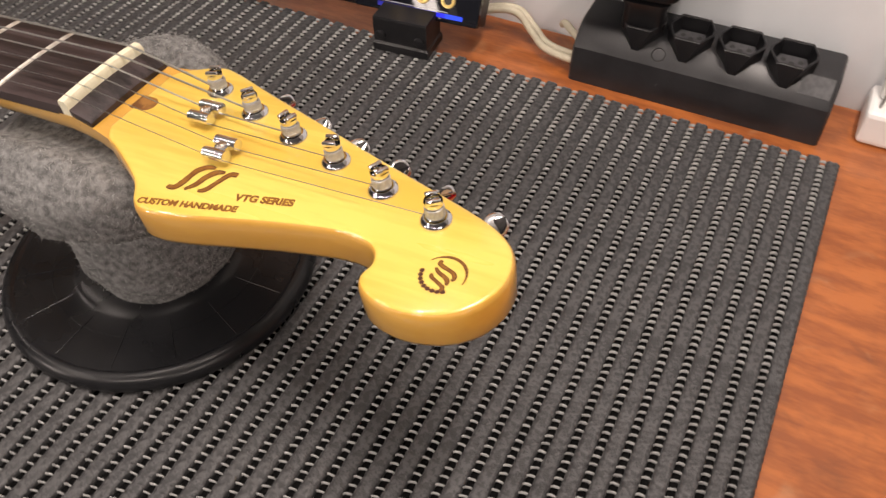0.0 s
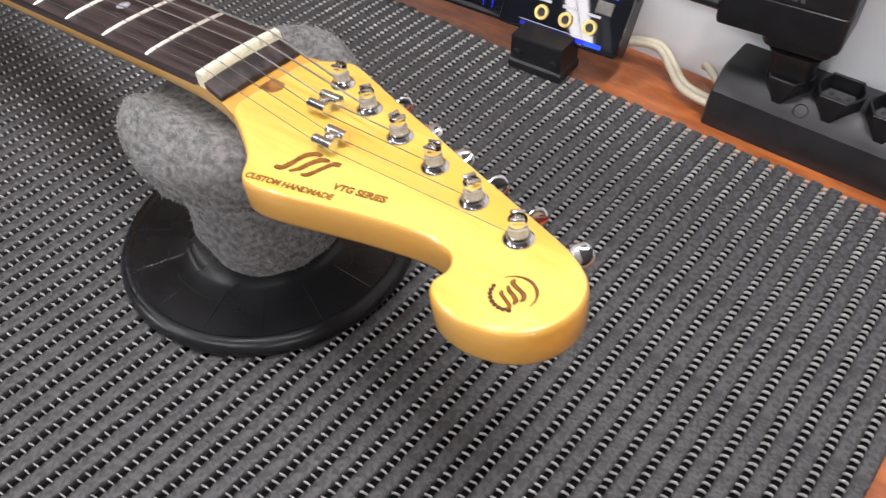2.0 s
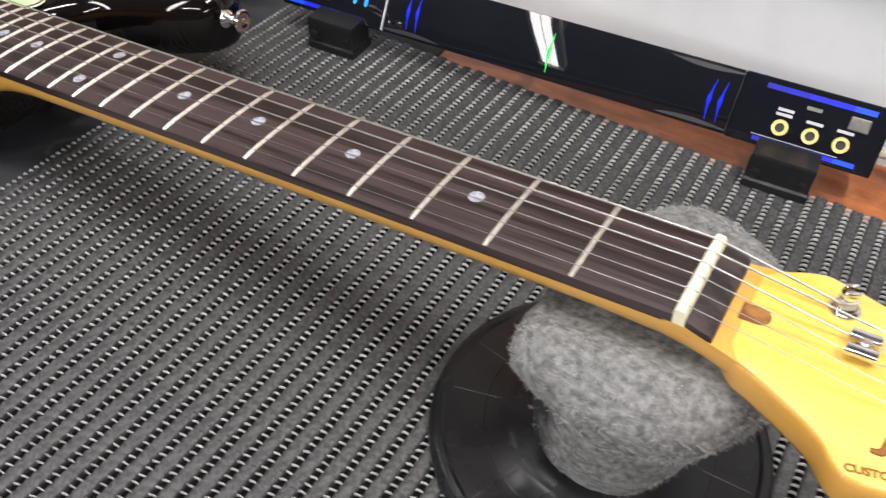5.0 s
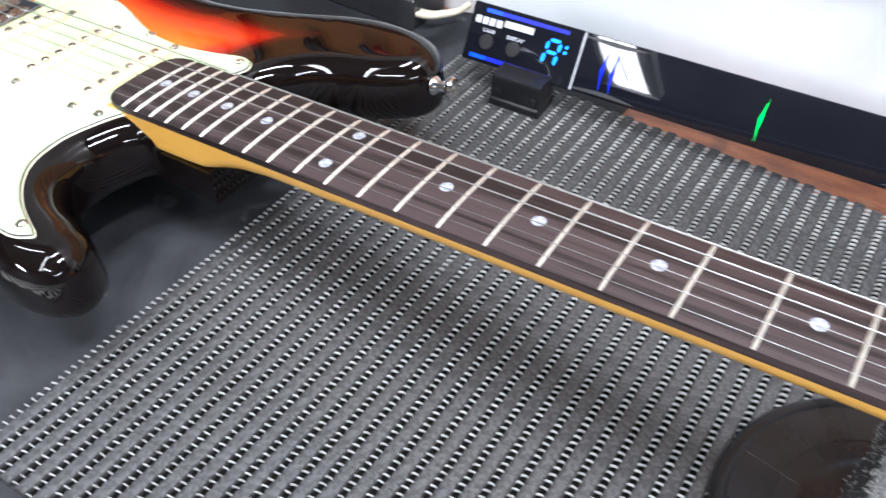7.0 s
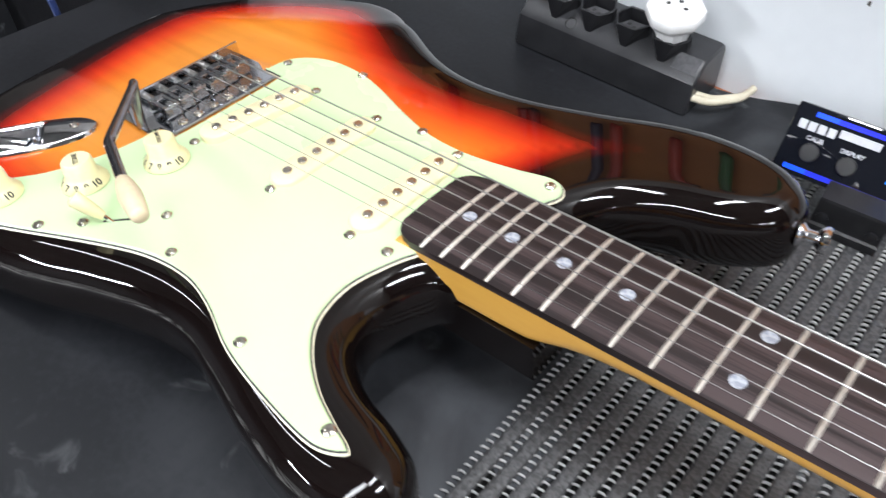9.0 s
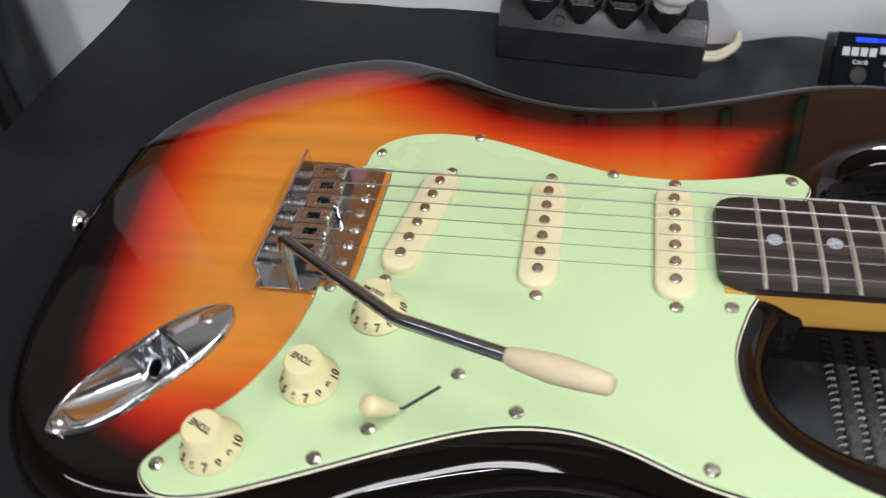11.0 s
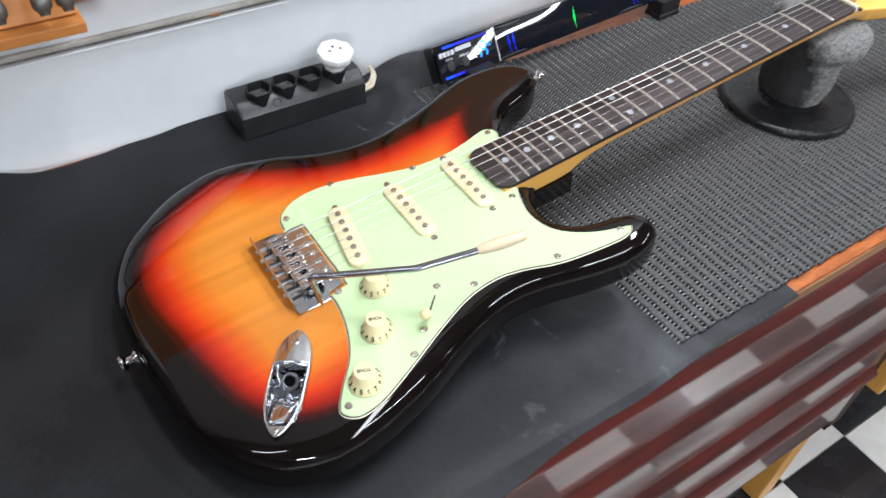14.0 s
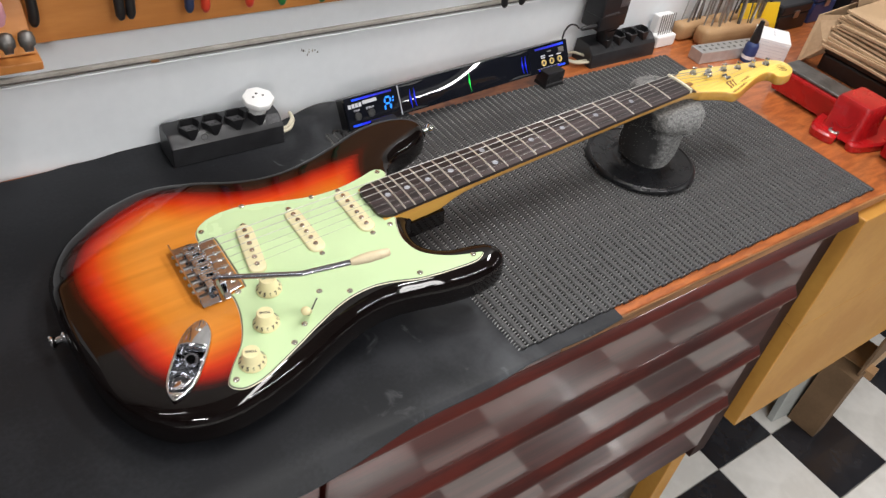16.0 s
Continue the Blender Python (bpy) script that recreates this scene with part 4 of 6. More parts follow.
def machine_head(k, x, y):
    t = part("machine_head", lathe([(0.0052, 0), (0.0052, 0.0006), (0.0047, 0.0013), (0.0040, 0.0019), (0.0036, 0.0019), (0.0036, 0.0005)], 28), M_chrome, guitar, "chrome machine head", pose(x * MM, y * MM, FACE), smooth=40)
    bm = lathe([(0.0031, -0.02), (0.0031, 0.0020), (0.0023, 0.0027), (0.0021, 0.0045), (0.0025, 0.0060), (0.0030, 0.0068), (0.0030, 0.0082)], 20)
    for s in (-1, 1):
        join(bm, box(-0.0024, 0.0024, s * 0.0019 - 0.0008, s * 0.0019 + 0.0008, 0.0080, 0.0100, 0.0006))
    part("post", bm, M_chrome, t, "split-top string post", pose(0, 0, 0, 0, 0, [20, 50, 80, 15, 65, 35][k]), smooth=40)
    n = 4 if k < 3 else 6
    wrap = [(0.0029 * math.cos(a), 0.0029 * math.sin(a), 0.0024 + 0.0034 * a / (2 * math.pi * n)) for a in np.linspace(0, 2 * math.pi * n, 14 * n)]
    part("string_winding", tube(wrap, 0.0005 if k < 3 else 0.00035, 6), M_alu, t)
    part("gear_box", box(-0.0085, 0.0085, -0.006, 0.0075, -0.0215, -0.0150, 0.001), M_chrome, t, "", pose(0, 0, 0, 0, 0, -17.9))
    c = Vector((0, 0, -0.0215))
    turn = [75, 10, 25, 60, 80, 35][k]
    part("key_shaft", tube([c + E_N * 0.004, c + E_N * 0.0175, c + E_N * 0.019, c + E_N * 0.0215], [0.0020, 0.0020, 0.0028, 0.0018], 12), M_chrome, t, smooth=40)
    key = bmesh.new()
    rows = []
    for v in np.linspace(0, 1, 11):
        hw = 0.0020 + 0.0030 * math.sin(math.pi * min(1, 0.04 + v * 0.86)) ** 0.8
        th = 0.0016 - 0.0010 * math.sin(math.pi * v) + 0.0012 * v
        if v in (0.0, 1.0):
            hw, th = hw * 0.7, th * 0.5
        rows.append([key.verts.new((hw * math.cos(a) * (1 + 0.05 * math.cos(2 * a)), 0.0108 * v, th * math.sin(a))) for a in np.linspace(0, 2 * math.pi, 20, endpoint=False)])
    for a, b in zip(rows, rows[1:]):
        for j in range(20):
            key.faces.new((a[j], a[(j + 1) % 20], b[(j + 1) % 20], b[j]))
    key.faces.new(rows[0]), key.faces.new(rows[-1][::-1])
    bmesh.ops.recalc_face_normals(key, faces=key.faces[:])
    part("key_button", key, M_chrome, t, "rounded chrome key", Matrix.Translation(c + E_N * 0.0200) @ pose(0, 0, 0, 0, 0, -17.9) @ pose(0, 0, 0, 0, turn, 0) @ Matrix.Scale(0.85, 4), smooth=60)


for k, (x, y) in enumerate(posts):
    machine_head(k, x, y)
for x, y in ((703.5, -1.8), (723.0, -17.2)):
    t = part("string_tree", box(-0.0022, 0.0022, -0.0018, 0.0018, 0.0040, 0.0050, 0.0004), M_chrome, guitar, "chrome string tree", pose(x * MM, y * MM, FACE, 0, 0, 0))
    for s in (-1, 1):
        part("wing", tube([(-0.0046, s * 0.0034, 0.0038), (0.0046, s * 0.0034, 0.0038)], 0.0022, 12), M_chrome, t, smooth=50)
    part("web", box(-0.0016, 0.0016, -0.0036, 0.0036, 0.0036, 0.0044, 0.0003), M_chrome, t)
    part("collar", lathe([(0.0026, 0), (0.0026, 0.0044)], 14), M_chrome, t)
    part("screw", S_SMALL, None, t, "", pose(0, 0, 0.0050))

# strings
nut_y = [0.0175 - 0.007 * k for k in range(6)]
gauge = [0.00053, 0.00044, 0.00035, 0.00022, 0.00018, 0.00016]
for k in range(6):
    px, py = posts[k][0] * MM, posts[k][1] * MM
    route = [(-0.0078, string_y[k] - 0.001, -0.002), (-0.0028, string_y[k] - 0.001, 0.0040), (0.0, string_y[k] - 0.001, 0.0050), (SCALE + 0.002, nut_y[k], 0.0027 + crown(nut_y[k]))]
    if k in (2, 3):
        route.append((0.7035, -0.0018 + (0.0034 if k == 2 else -0.0034), FACE + 0.0016))
    if k in (4, 5):
        route.append((0.7230, -0.0172 + (0.0034 if k == 4 else -0.0034), FACE + 0.0016))
    route.append((px, py - 0.0029, FACE + 0.0044))
    part("string", tube(route, gauge[k], 6), M_string if k < 3 else M_plain, guitar, "wound steel string" if k < 3 else "plain steel string")

# decals on the headstock
def on_face(x, y, turn=0.0, lift=0.00006):
    return pose(x * MM, y * MM, FACE + lift, 0, 0, turn)


part("lettering", text_mesh("CUSTOM HANDMADE", 0.0037, bold=0.05), M_decal, guitar, "", on_face(726.2, -41.8, 13))
part("lettering", text_mesh("VTG SERIES", 0.0042, bold=0.05), M_decal, guitar, "", on_face(750.3, -30.8, 12.5))


def stroke(points, widths, name, turn_m, material, lift):
    """Flat brush stroke along points."""
    p = spline(points, 6, closed=False)
    w = np.interp(np.linspace(0, 1, len(p)), np.linspace(0, 1, len(widths)), widths)
    t = np.gradient(p, axis=0)
    t /= np.linalg.norm(t, axis=1)[:, None]
    nrm = np.c_[-t[:, 1], t[:, 0]]
    a, b = p + nrm * w[:, None], p - nrm * w[:, None]
    v = [(x * MM, y * MM, lift) for x, y in np.vstack([a, b])]
    n = len(p)
    part(name, quad_mesh(name, v, [(k + n, k + 1 + n, k + 1, k) for k in range(n - 1)]), material, guitar, "", turn_m)


# maker's emblem as a plain flourish of swept strokes
EMBLEM = [([(4, 6.0), (1, 6.4), (-2.0, 4.6), (-3.6, 1.4), (-4.6, -1.6), (-6.5, -4.6), (-9.5, -4.4)], [0.3, 0.9, 1.1, 0.9, 1.1, 1.0, 0.5]),
          ([(8.4, 4.4), (5.0, 4.0), (2.2, 1.0), (0.4, -2.6), (-2.6, -5.2)], [0.3, 1.1, 1.0, 0.9, 0.3]),
          ([(13.5, 3.6), (10.5, 3.5), (7.6, -0.8), (5.2, -4.6), (2.6, -5.4)], [0.8, 0.9, 0.7, 0.9, 0.3])]
for pts, w in EMBLEM:
    stroke(pts, [q + 0.35 for q in w], "emblem_stroke", on_face(721.5, -30.3, 13), M_decal_edge, 0.00004)
    stroke(pts, [max(0.05, q - 0.1) for q in w], "emblem_stroke", on_face(721.5, -30.3, 13), M_decal, 0.00008)
SEAL, SEAL_IN = on_face(819.5, -38.2, 60), on_face(819.5, -38.2, 270)
for pts, w in EMBLEM:
    stroke([(x * 0.46 - 0.6, y * 0.58) for x, y in pts], [q * 0.4 + 0.3 for q in w], "emblem_stroke", SEAL_IN, M_decal_edge, 0.00004)
    stroke([(x * 0.46 - 0.6, y * 0.58) for x, y in pts], [q * 0.4 for q in w], "emblem_stroke", SEAL_IN, M_decal, 0.00008)
for r, w in ((6.9, 0.5), (6.9, 0.2)):
    stroke([(r * math.cos(a), r * math.sin(a)) for a in np.linspace(-1.25, 1.5, 14)], [0.15, w, w, 0.15], "emblem_arc", SEAL, M_decal_edge if w > 0.3 else M_decal, 0.00005 if w > 0.3 else 0.00009)
for k in range(9):
    a = radians(125 + 14 * k)
    part("emblem_dot", lathe([(0.0008, 0.00003), (0.0005, 0.00006), (0, 0.00006)], 12), M_decal_edge, guitar, "", SEAL @ pose(0.0064 * math.cos(a), 0.0064 * math.sin(a), 0))

# ---- on the bench ----
def rubber_sheet():
    nx, ny = 90, 34
    xs, top = np.linspace(-0.2625, 0.388, nx), []
    for x in xs:
        lap = 0.003 + 0.017 * min(1.0, max(0.0, (0.29 - x) / 0.30)) ** 1.4
        y0 = EDGE - lap + 0.0012 * math.sin(x * 17) - 0.0012 * math.sin(x * 41)
        near_strip = min(1.0, max(0.0, (x + 0.085) / 0.03)) * min(1.0, max(0.0, (0.16 - x) / 0.06))
        y1 = 0.0046 * near_strip + (0.2915 if x > -0.15 else 0.2955 - 0.004 * max(0, (x + 0.2) / 0.05)) + 0.0035 * math.sin(x * 21 + 1) + 0.002 * math.sin(x * 55)
        for y in np.r_[np.linspace(y0, EDGE, 7)[:-1], np.linspace(EDGE, y1, ny - 6)]:
            curl = max(0, (y - 0.262) / 0.03)
            z = curl ** 2 * (0.006 + 0.005 * math.sin(x * 26 + 0.6)) * (1 - 0.85 * near_strip)
            z += 0.0005 * (math.sin(x * 30) * math.sin(y * 25 + x * 9)) * (1 if y > -0.19 else 0.3)
            hang = max(0.0, EDGE - 0.0005 - y)
            if hang:
                z = -0.35 * hang - 14.0 * hang ** 2
            xx = x + (0.008 * (y / 0.3) + 0.0015 * math.sin(y * 34) if x < -0.2 else 0)
            top.append((xx, y, (z if hang else max(0.0, z)) + 0.0002))
    low = [(x, y, z - 0.0016) for x, y, z in top]
    v, f, n = top + low, [], nx * ny
    for i in range(nx - 1):
        for j in range(ny - 1):
            a = i * ny + j
            f.append((a, a + ny, a + ny + 1, a + 1)), f.append((n + a, n + a + 1, n + a + ny + 1, n + a + ny))
    ring = [i * ny for i in range(nx)] + [(nx - 1) * ny + j for j in range(1, ny)] + [i * ny + ny - 1 for i in range(nx - 2, -1, -1)] + [j for j in range(ny - 2, 0, -1)]
    for a, b in zip(ring, ring[1:] + ring[:1]):
        f.append((a, n + a, n + b, b))
    return quad_mesh("rubber_sheet", v, f)


tagged(part("rubber_sheet", rubber_sheet(), M_rubber, smooth=50), "scuffed black rubber sheet covering the workbench end", "rubber sheet")

# woven vinyl mat: strips with rows of cross cords between
MAT_X0, MAT_X1, MAT_Y0, MAT_Y1 = 0.2485, 0.9305, -0.195, 0.234
PITCH_X, PITCH_Y = 0.01082, 0.00412
mat_thing = thing("woven_mat", "grey woven vinyl anti-slip mat on the bench", "mat", pose(MAT_X0, MAT_Y0, 0.0003))
n_rung, n_strip = int((MAT_Y1 - MAT_Y0) / PITCH_Y), 63
# Added sheet under the mat; its black stands in for shade in the gaps.
part("gap_shade_sheet", box(0.003, MAT_X1 - MAT_X0 - 0.003, 0.002, MAT_Y1 - MAT_Y0 - 0.003, 0.0, 0.0003), M_gap, mat_thing, "thin black sheet painting the shade in the gaps")


def strip_mesh():
    prof = [(-0.0037, 0.0002), (-0.0036, 0.0021), (-0.0029, 0.0031), (-0.0014, 0.0034), (0, 0.0032), (0.0014, 0.0034), (0.0029, 0.0031), (0.0036, 0.0021), (0.0037, 0.0002)]
    v, f, rows = [], [], n_rung * 3
    for j in range(rows + 1):
        y = j * PITCH_Y / 3
        for k, (x, z) in enumerate(prof):
            w = math.sin(j * 2 * math.pi / 3 + (0 if k < 4 else math.pi)) if 0 < k < 8 else 0
            v.append((x * (1 + 0.04 * w), y, z + 0.00022 * w + (0.00012 * math.sin(j * 12.9898 + k * 78.2) if 0 < k < 8 else 0)))
    m = len(prof)
    for j in range(rows):
        for k in range(m - 1):
            a = j * m + k
            f.append((a, a + 1, a + m + 1, a + m))
    f += [tuple(range(m)), tuple(rows * m + k for k in range(m))[::-1]]
    me = quad_mesh("strip", v, f)
    me.materials.append(M_vinyl)
    me.shade_smooth()
    return me


def cord_verts(rnd, y):
    """One slanted stitch across the gap: a low arch of five-sided section."""
    v, s = [], rnd.uniform(0.0003, 0.0009)
    for x, z in ((-0.0022, 0.0018), (-0.0010, 0.0031), (0.0010, 0.0031), (0.0022, 0.0018)):
        yy = y + s * x / 0.003 + rnd.uniform(-0.00015, 0.00015)
        v += [(x, yy + dy, z + dz) for dy, dz in ((-0.00042, -0.0015), (-0.00028, -0.0003), (0.0, 0.0003), (0.00028, -0.0003), (0.00042, -0.0015))]
    return v


def cord_faces(base):
    return [(q, q + 5, q + 6, q + 1) for q in (base + a * 5 + k for a in range(3) for k in range(4))]


def cord_lattice_mesh(seed):
    rnd = random.Random(seed)
    v, f = [], []
    for j in range(n_rung):
        f += cord_faces(len(v))
        v += cord_verts(rnd, (j + 0.5) * PITCH_Y)
    me = quad_mesh("cord_lattice", v, f)
    me.materials.append(M_cord)
    me.shade_smooth()
    return me


def single_cord_mesh(seed):
    me = quad_mesh("cross_cord", cord_verts(random.Random(seed), 0.0), cord_faces(0))
    me.materials.append(M_cord)
    me.shade_smooth()
    return me


STRIP = strip_mesh()
CORDS = [cord_lattice_mesh(s) for s in range(5)]
SINGLE = [single_cord_mesh(40 + s) for s in range(6)]
for k in range(n_strip):
    part("strip", STRIP, None, mat_thing, "", pose((k + 0.62) * PITCH_X, 0.0015 * math.sin(k * 2.1) * 0.6, 0, 0, 0, 0.05 * math.sin(k * 0.7)))
for k in range(n_strip):
    # two rows below the headstock are single cords, the others are joined row by row
    if k in (44, 45):
        for j in range(n_rung):
            part("cross_cord", SINGLE[(j * 5 + k) % 6], None, mat_thing, "", pose((k + 0.12) * PITCH_X, (j + 0.5) * PITCH_Y, 0))
    else:
        part("cord_lattice", CORDS[k % 5], None, mat_thing, "pale stitched cord between strips", pose((k + 0.12) * PITCH_X, 0.0, 0))["kind"] = "stuff"

# neck rest
DISC_M = pose(-0.0045, -0.0045, 0)
rest = thing("neck_rest", "guitar neck rest of grey felt on black disc", "neck rest", pose(0.633, 0.008, 0.0042))
part("base_disc", lathe([(r * 0.955, z) for r, z in [(0.040, 0.0), (0.080, 0.0), (0.0825, 0.0012), (0.083, 0.0034), (0.0824, 0.0062), (0.0806, 0.0084), (0.0785, 0.0093), (0.0768, 0.0093), (0.0752, 0.0082), (0.060, 0.0083), (0.0465, 0.0088), (0.044, 0.0098), (0.040, 0.0118), (0, 0.0125)]], 96), M_disc, rest, "black moulded base disc", DISC_M, smooth=35)
for k in range(15):
    a = radians(24 * k + 4)
    part("radial_rib", tube([(0.046 * math.cos(a), 0.046 * math.sin(a), 0.0086), (0.0705 * math.cos(a), 0.0705 * math.sin(a), 0.0082)], 0.00026, 6), M_disc, rest, "", DISC_M)
part("ring_rib", tube([(0.0535 * math.cos(a), 0.0535 * math.sin(a), 0.0084) for a in np.linspace(0, 2 * math.pi, 73)], 0.0003, 6), M_disc, rest, "", DISC_M)


def felt_mesh():
    # height, height where the cloth has no hem, half axes of the stem and of the hood
    levels = [(0.010, 0.010, 33, 37, 33, 37), (0.018, 0.018, 35, 39, 35, 39), (0.03, 0.03, 37, 41.5, 37, 41.5), (0.045, 0.045, 37, 41.5, 37, 41.5), (0.062, 0.062, 37.5, 42, 37.5, 42),
              (0.081, 0.067, 37.5, 42, 37, 41), (0.0765, 0.071, 37.5, 42, 41, 45), (0.0730, 0.075, 37.5, 42, 46.5, 49), (0.0745, 0.078, 37.5, 42.5, 50, 52), (0.0785, 0.081, 38, 43, 52.5, 53.5),
              (0.084, 0.085, 38.5, 44, 54, 55), (0.090, 0.090, 39.5, 45, 55, 55.5), (0.0955, 0.0955, 40.5, 46, 54.5, 55.5), (0.101, 0.101, 40, 46, 51.5, 54), (0.106, 0.106, 38, 45, 45, 51), (0.110, 0.110, 34, 42, 38, 46),
              (0.1125, 0.1125, 27, 37, 28, 38), (0.1135, 0.1135, 16, 26, 16, 26), (0.1138, 0.1138, 6, 10, 6, 10)]
    v, f, seg = [], [], 120
    for z_hem, z_plain, sx, sy, hx, hy in levels:
        for k in range(seg):
            a = 2 * math.pi * k / seg
            deg = math.degrees(a)
            w = max(0.0, min(1.0, max((130 - deg) / 34, (deg - 198) / 36)))
            w = w * w * (3 - 2 * w)
            z, ax, ay = z_plain + (z_hem - z_plain) * w, sx + (hx - sx) * w, sy + (hy - sy) * w
            x, y = ax * MM * math.cos(a) + 0.0015, ay * MM * math.sin(a) - 0.0025
            p = Vector((x, y, z))
            d = 0.0030 * noise.noise(p * 32) + 0.0012 * noise.noise(p * 110)
            x, y = x * (1 + d / 0.04), y * (1 + d / 0.04)
            zz = z + 0.002 * noise.noise(p * 40 + Vector((5, 5, 5)))
            # the cap's loose hem hangs unevenly over the stem
            zz += (0.0045 * math.sin(2 * a - 0.95) + 0.002 * math.sin(5 * a)) * w * max(0.0, 1 - abs(z - 0.076) / 0.016)
            # the neck presses a groove into the top
            under = 0.1030 + 0.1033 * x - 0.0008 if abs(y + 0.008) < 0.024 else 9
            if abs(y + 0.008) >= 0.024:
                under = 0.1030 + 0.1033 * x + (abs(y + 0.008) - 0.024) * 0.9
            soft = -math.log(math.exp(-zz * 350) + math.exp(-min(under, 1.0) * 350)) / 350 if z > 0.05 else zz
            v.append((x, y, soft))
    for i in range(len(levels) - 1):
        for k in range(seg):
            a, b = i * seg + k, i * seg + (k + 1) % seg
            f.append((a, b, b + seg, a + seg))
    f += [tuple(range(seg))[::-1], tuple((len(levels) - 1) * seg + k for k in range(seg))]
    return quad_mesh("felt_saddle", v, f)


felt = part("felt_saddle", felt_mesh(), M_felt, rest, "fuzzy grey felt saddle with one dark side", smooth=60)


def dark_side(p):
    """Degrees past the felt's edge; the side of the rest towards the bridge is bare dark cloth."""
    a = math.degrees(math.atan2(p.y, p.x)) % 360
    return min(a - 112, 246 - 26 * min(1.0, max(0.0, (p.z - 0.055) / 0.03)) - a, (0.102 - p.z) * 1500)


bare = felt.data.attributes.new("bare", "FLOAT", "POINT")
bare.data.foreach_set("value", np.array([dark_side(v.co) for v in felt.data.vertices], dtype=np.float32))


def fuzz_mesh(src, count):
    """Short loose fibres standing off the felt."""
    rnd, v, f = random.Random(4), [], []
    polys = [p for p in src.polygons if len(p.vertices) == 4]
    for _ in range(count):
        p = rnd.choice(polys)
        if dark_side(p.center) > -4 and rnd.random() < 0.8:
            continue
        q = [src.vertices[k].co for k in p.vertices]
        s, t = rnd.random(), rnd.random()
        o = q[0].lerp(q[1], s).lerp(q[3].lerp(q[2], s), t)
        if o.z > 0.098 + 0.1 * o.x and abs(o.y + 0.008) < 0.03:
            continue
        d = (p.normal + Vector((rnd.uniform(-1, 1), rnd.uniform(-1, 1), rnd.uniform(-1, 1))) * 1.1).normalized()
        side = d.orthogonal().normalized() * 0.00010
        n = rnd.uniform(0.0008, 0.0023)
        bend = Vector((rnd.uniform(-1, 1), rnd.uniform(-1, 1), rnd.uniform(-1, 1))) * n * 0.5
        b = len(v)
        v += [o - side, o + side, o + d * n * 0.6 + bend * 0.4 + side * 0.7, o + d * n * 0.6 + bend * 0.4 - side * 0.7, o + d * n + bend]
        f += [(b, b + 1, b + 2, b + 3), (b + 3, b + 2, b + 4)]
    return quad_mesh("felt_fuzz", v, f)


part("felt_fuzz", fuzz_mesh(felt.data, 15000), M_fuzz, rest, "loose grey wool fuzz")["kind"] = "stuff"

# power strips
def hexagon(w, h, tip):
    """Outlet outline; tip draws its lower end out to a point."""
    low = [(0.28, -0.42), (-0.28, -0.42)] if not tip else [(0.09, -0.53), (-0.09, -0.53)]
    return np.array([(w * x, h * y) for x, y in [(-0.5, -0.06), (-0.5, 0.12), (-0.32, 0.45), (0.32, 0.45), (0.5, 0.12), (0.5, -0.06)] + low])


def socket(parent, m):
    bm = bmesh.new()
    p, q = ccw(hexagon(0.0275, 0.0262, False)), ccw(hexagon(0.0262, 0.0242, True))
    assert len(p) == len(q)
    rings = [(q, 0.0, -0.014), (q, 0.0, -0.004), (p, 0.0, 0.0095), (p, 0.0005, 0.0100), (p, 0.0015, 0.0100), (p, 0.0019, 0.0095), (p, 0.0028, 0.000)]
    rr = [[bm.verts.new((x, y, z)) for x, y in inset(o, d)] for o, d, z in rings]
    for a, b in zip(rr, rr[1:]):
        for j in range(len(p)):
            bm.faces.new((a[j], a[(j + 1) % len(p)], b[(j + 1) % len(p)], b[j]))
    bm.faces.new(rr[-1])
    s = part("socket", bm, M_black, parent, "hexagonal black outlet", m)
    part("outlet_face", prism(inset(p, 0.004), [(0, 0.0001), (0.0006, 0.0012)]), SOCKET_DARK, s)
    for x in (-0.005, 0, 0.005):
        part("pin_hole", lathe([(0.0016, 0.00125), (0, 0.00127)], 10), M_print, s, "", pose(x, 0.0012 if x == 0 else 0.0032, 0))
    return s


SOCKET_DARK = surface("dark_outlet_plastic", (0.055, 0.055, 0.059), (0.085, 0.085, 0.09), 0.32, scale=200)
M_strip = surface("grey_black_strip_plastic", (0.016, 0.0162, 0.018), (0.024, 0.0243, 0.027), 0.34, scale=60, fine=900, bump=0.12)
SOCKET_GREY = surface("worn_grey_plastic", (0.06, 0.06, 0.065), (0.1, 0.1, 0.105), 0.3, scale=200)
ST = pose(0, 0.0197, 0.0355, 9, 0, 0)


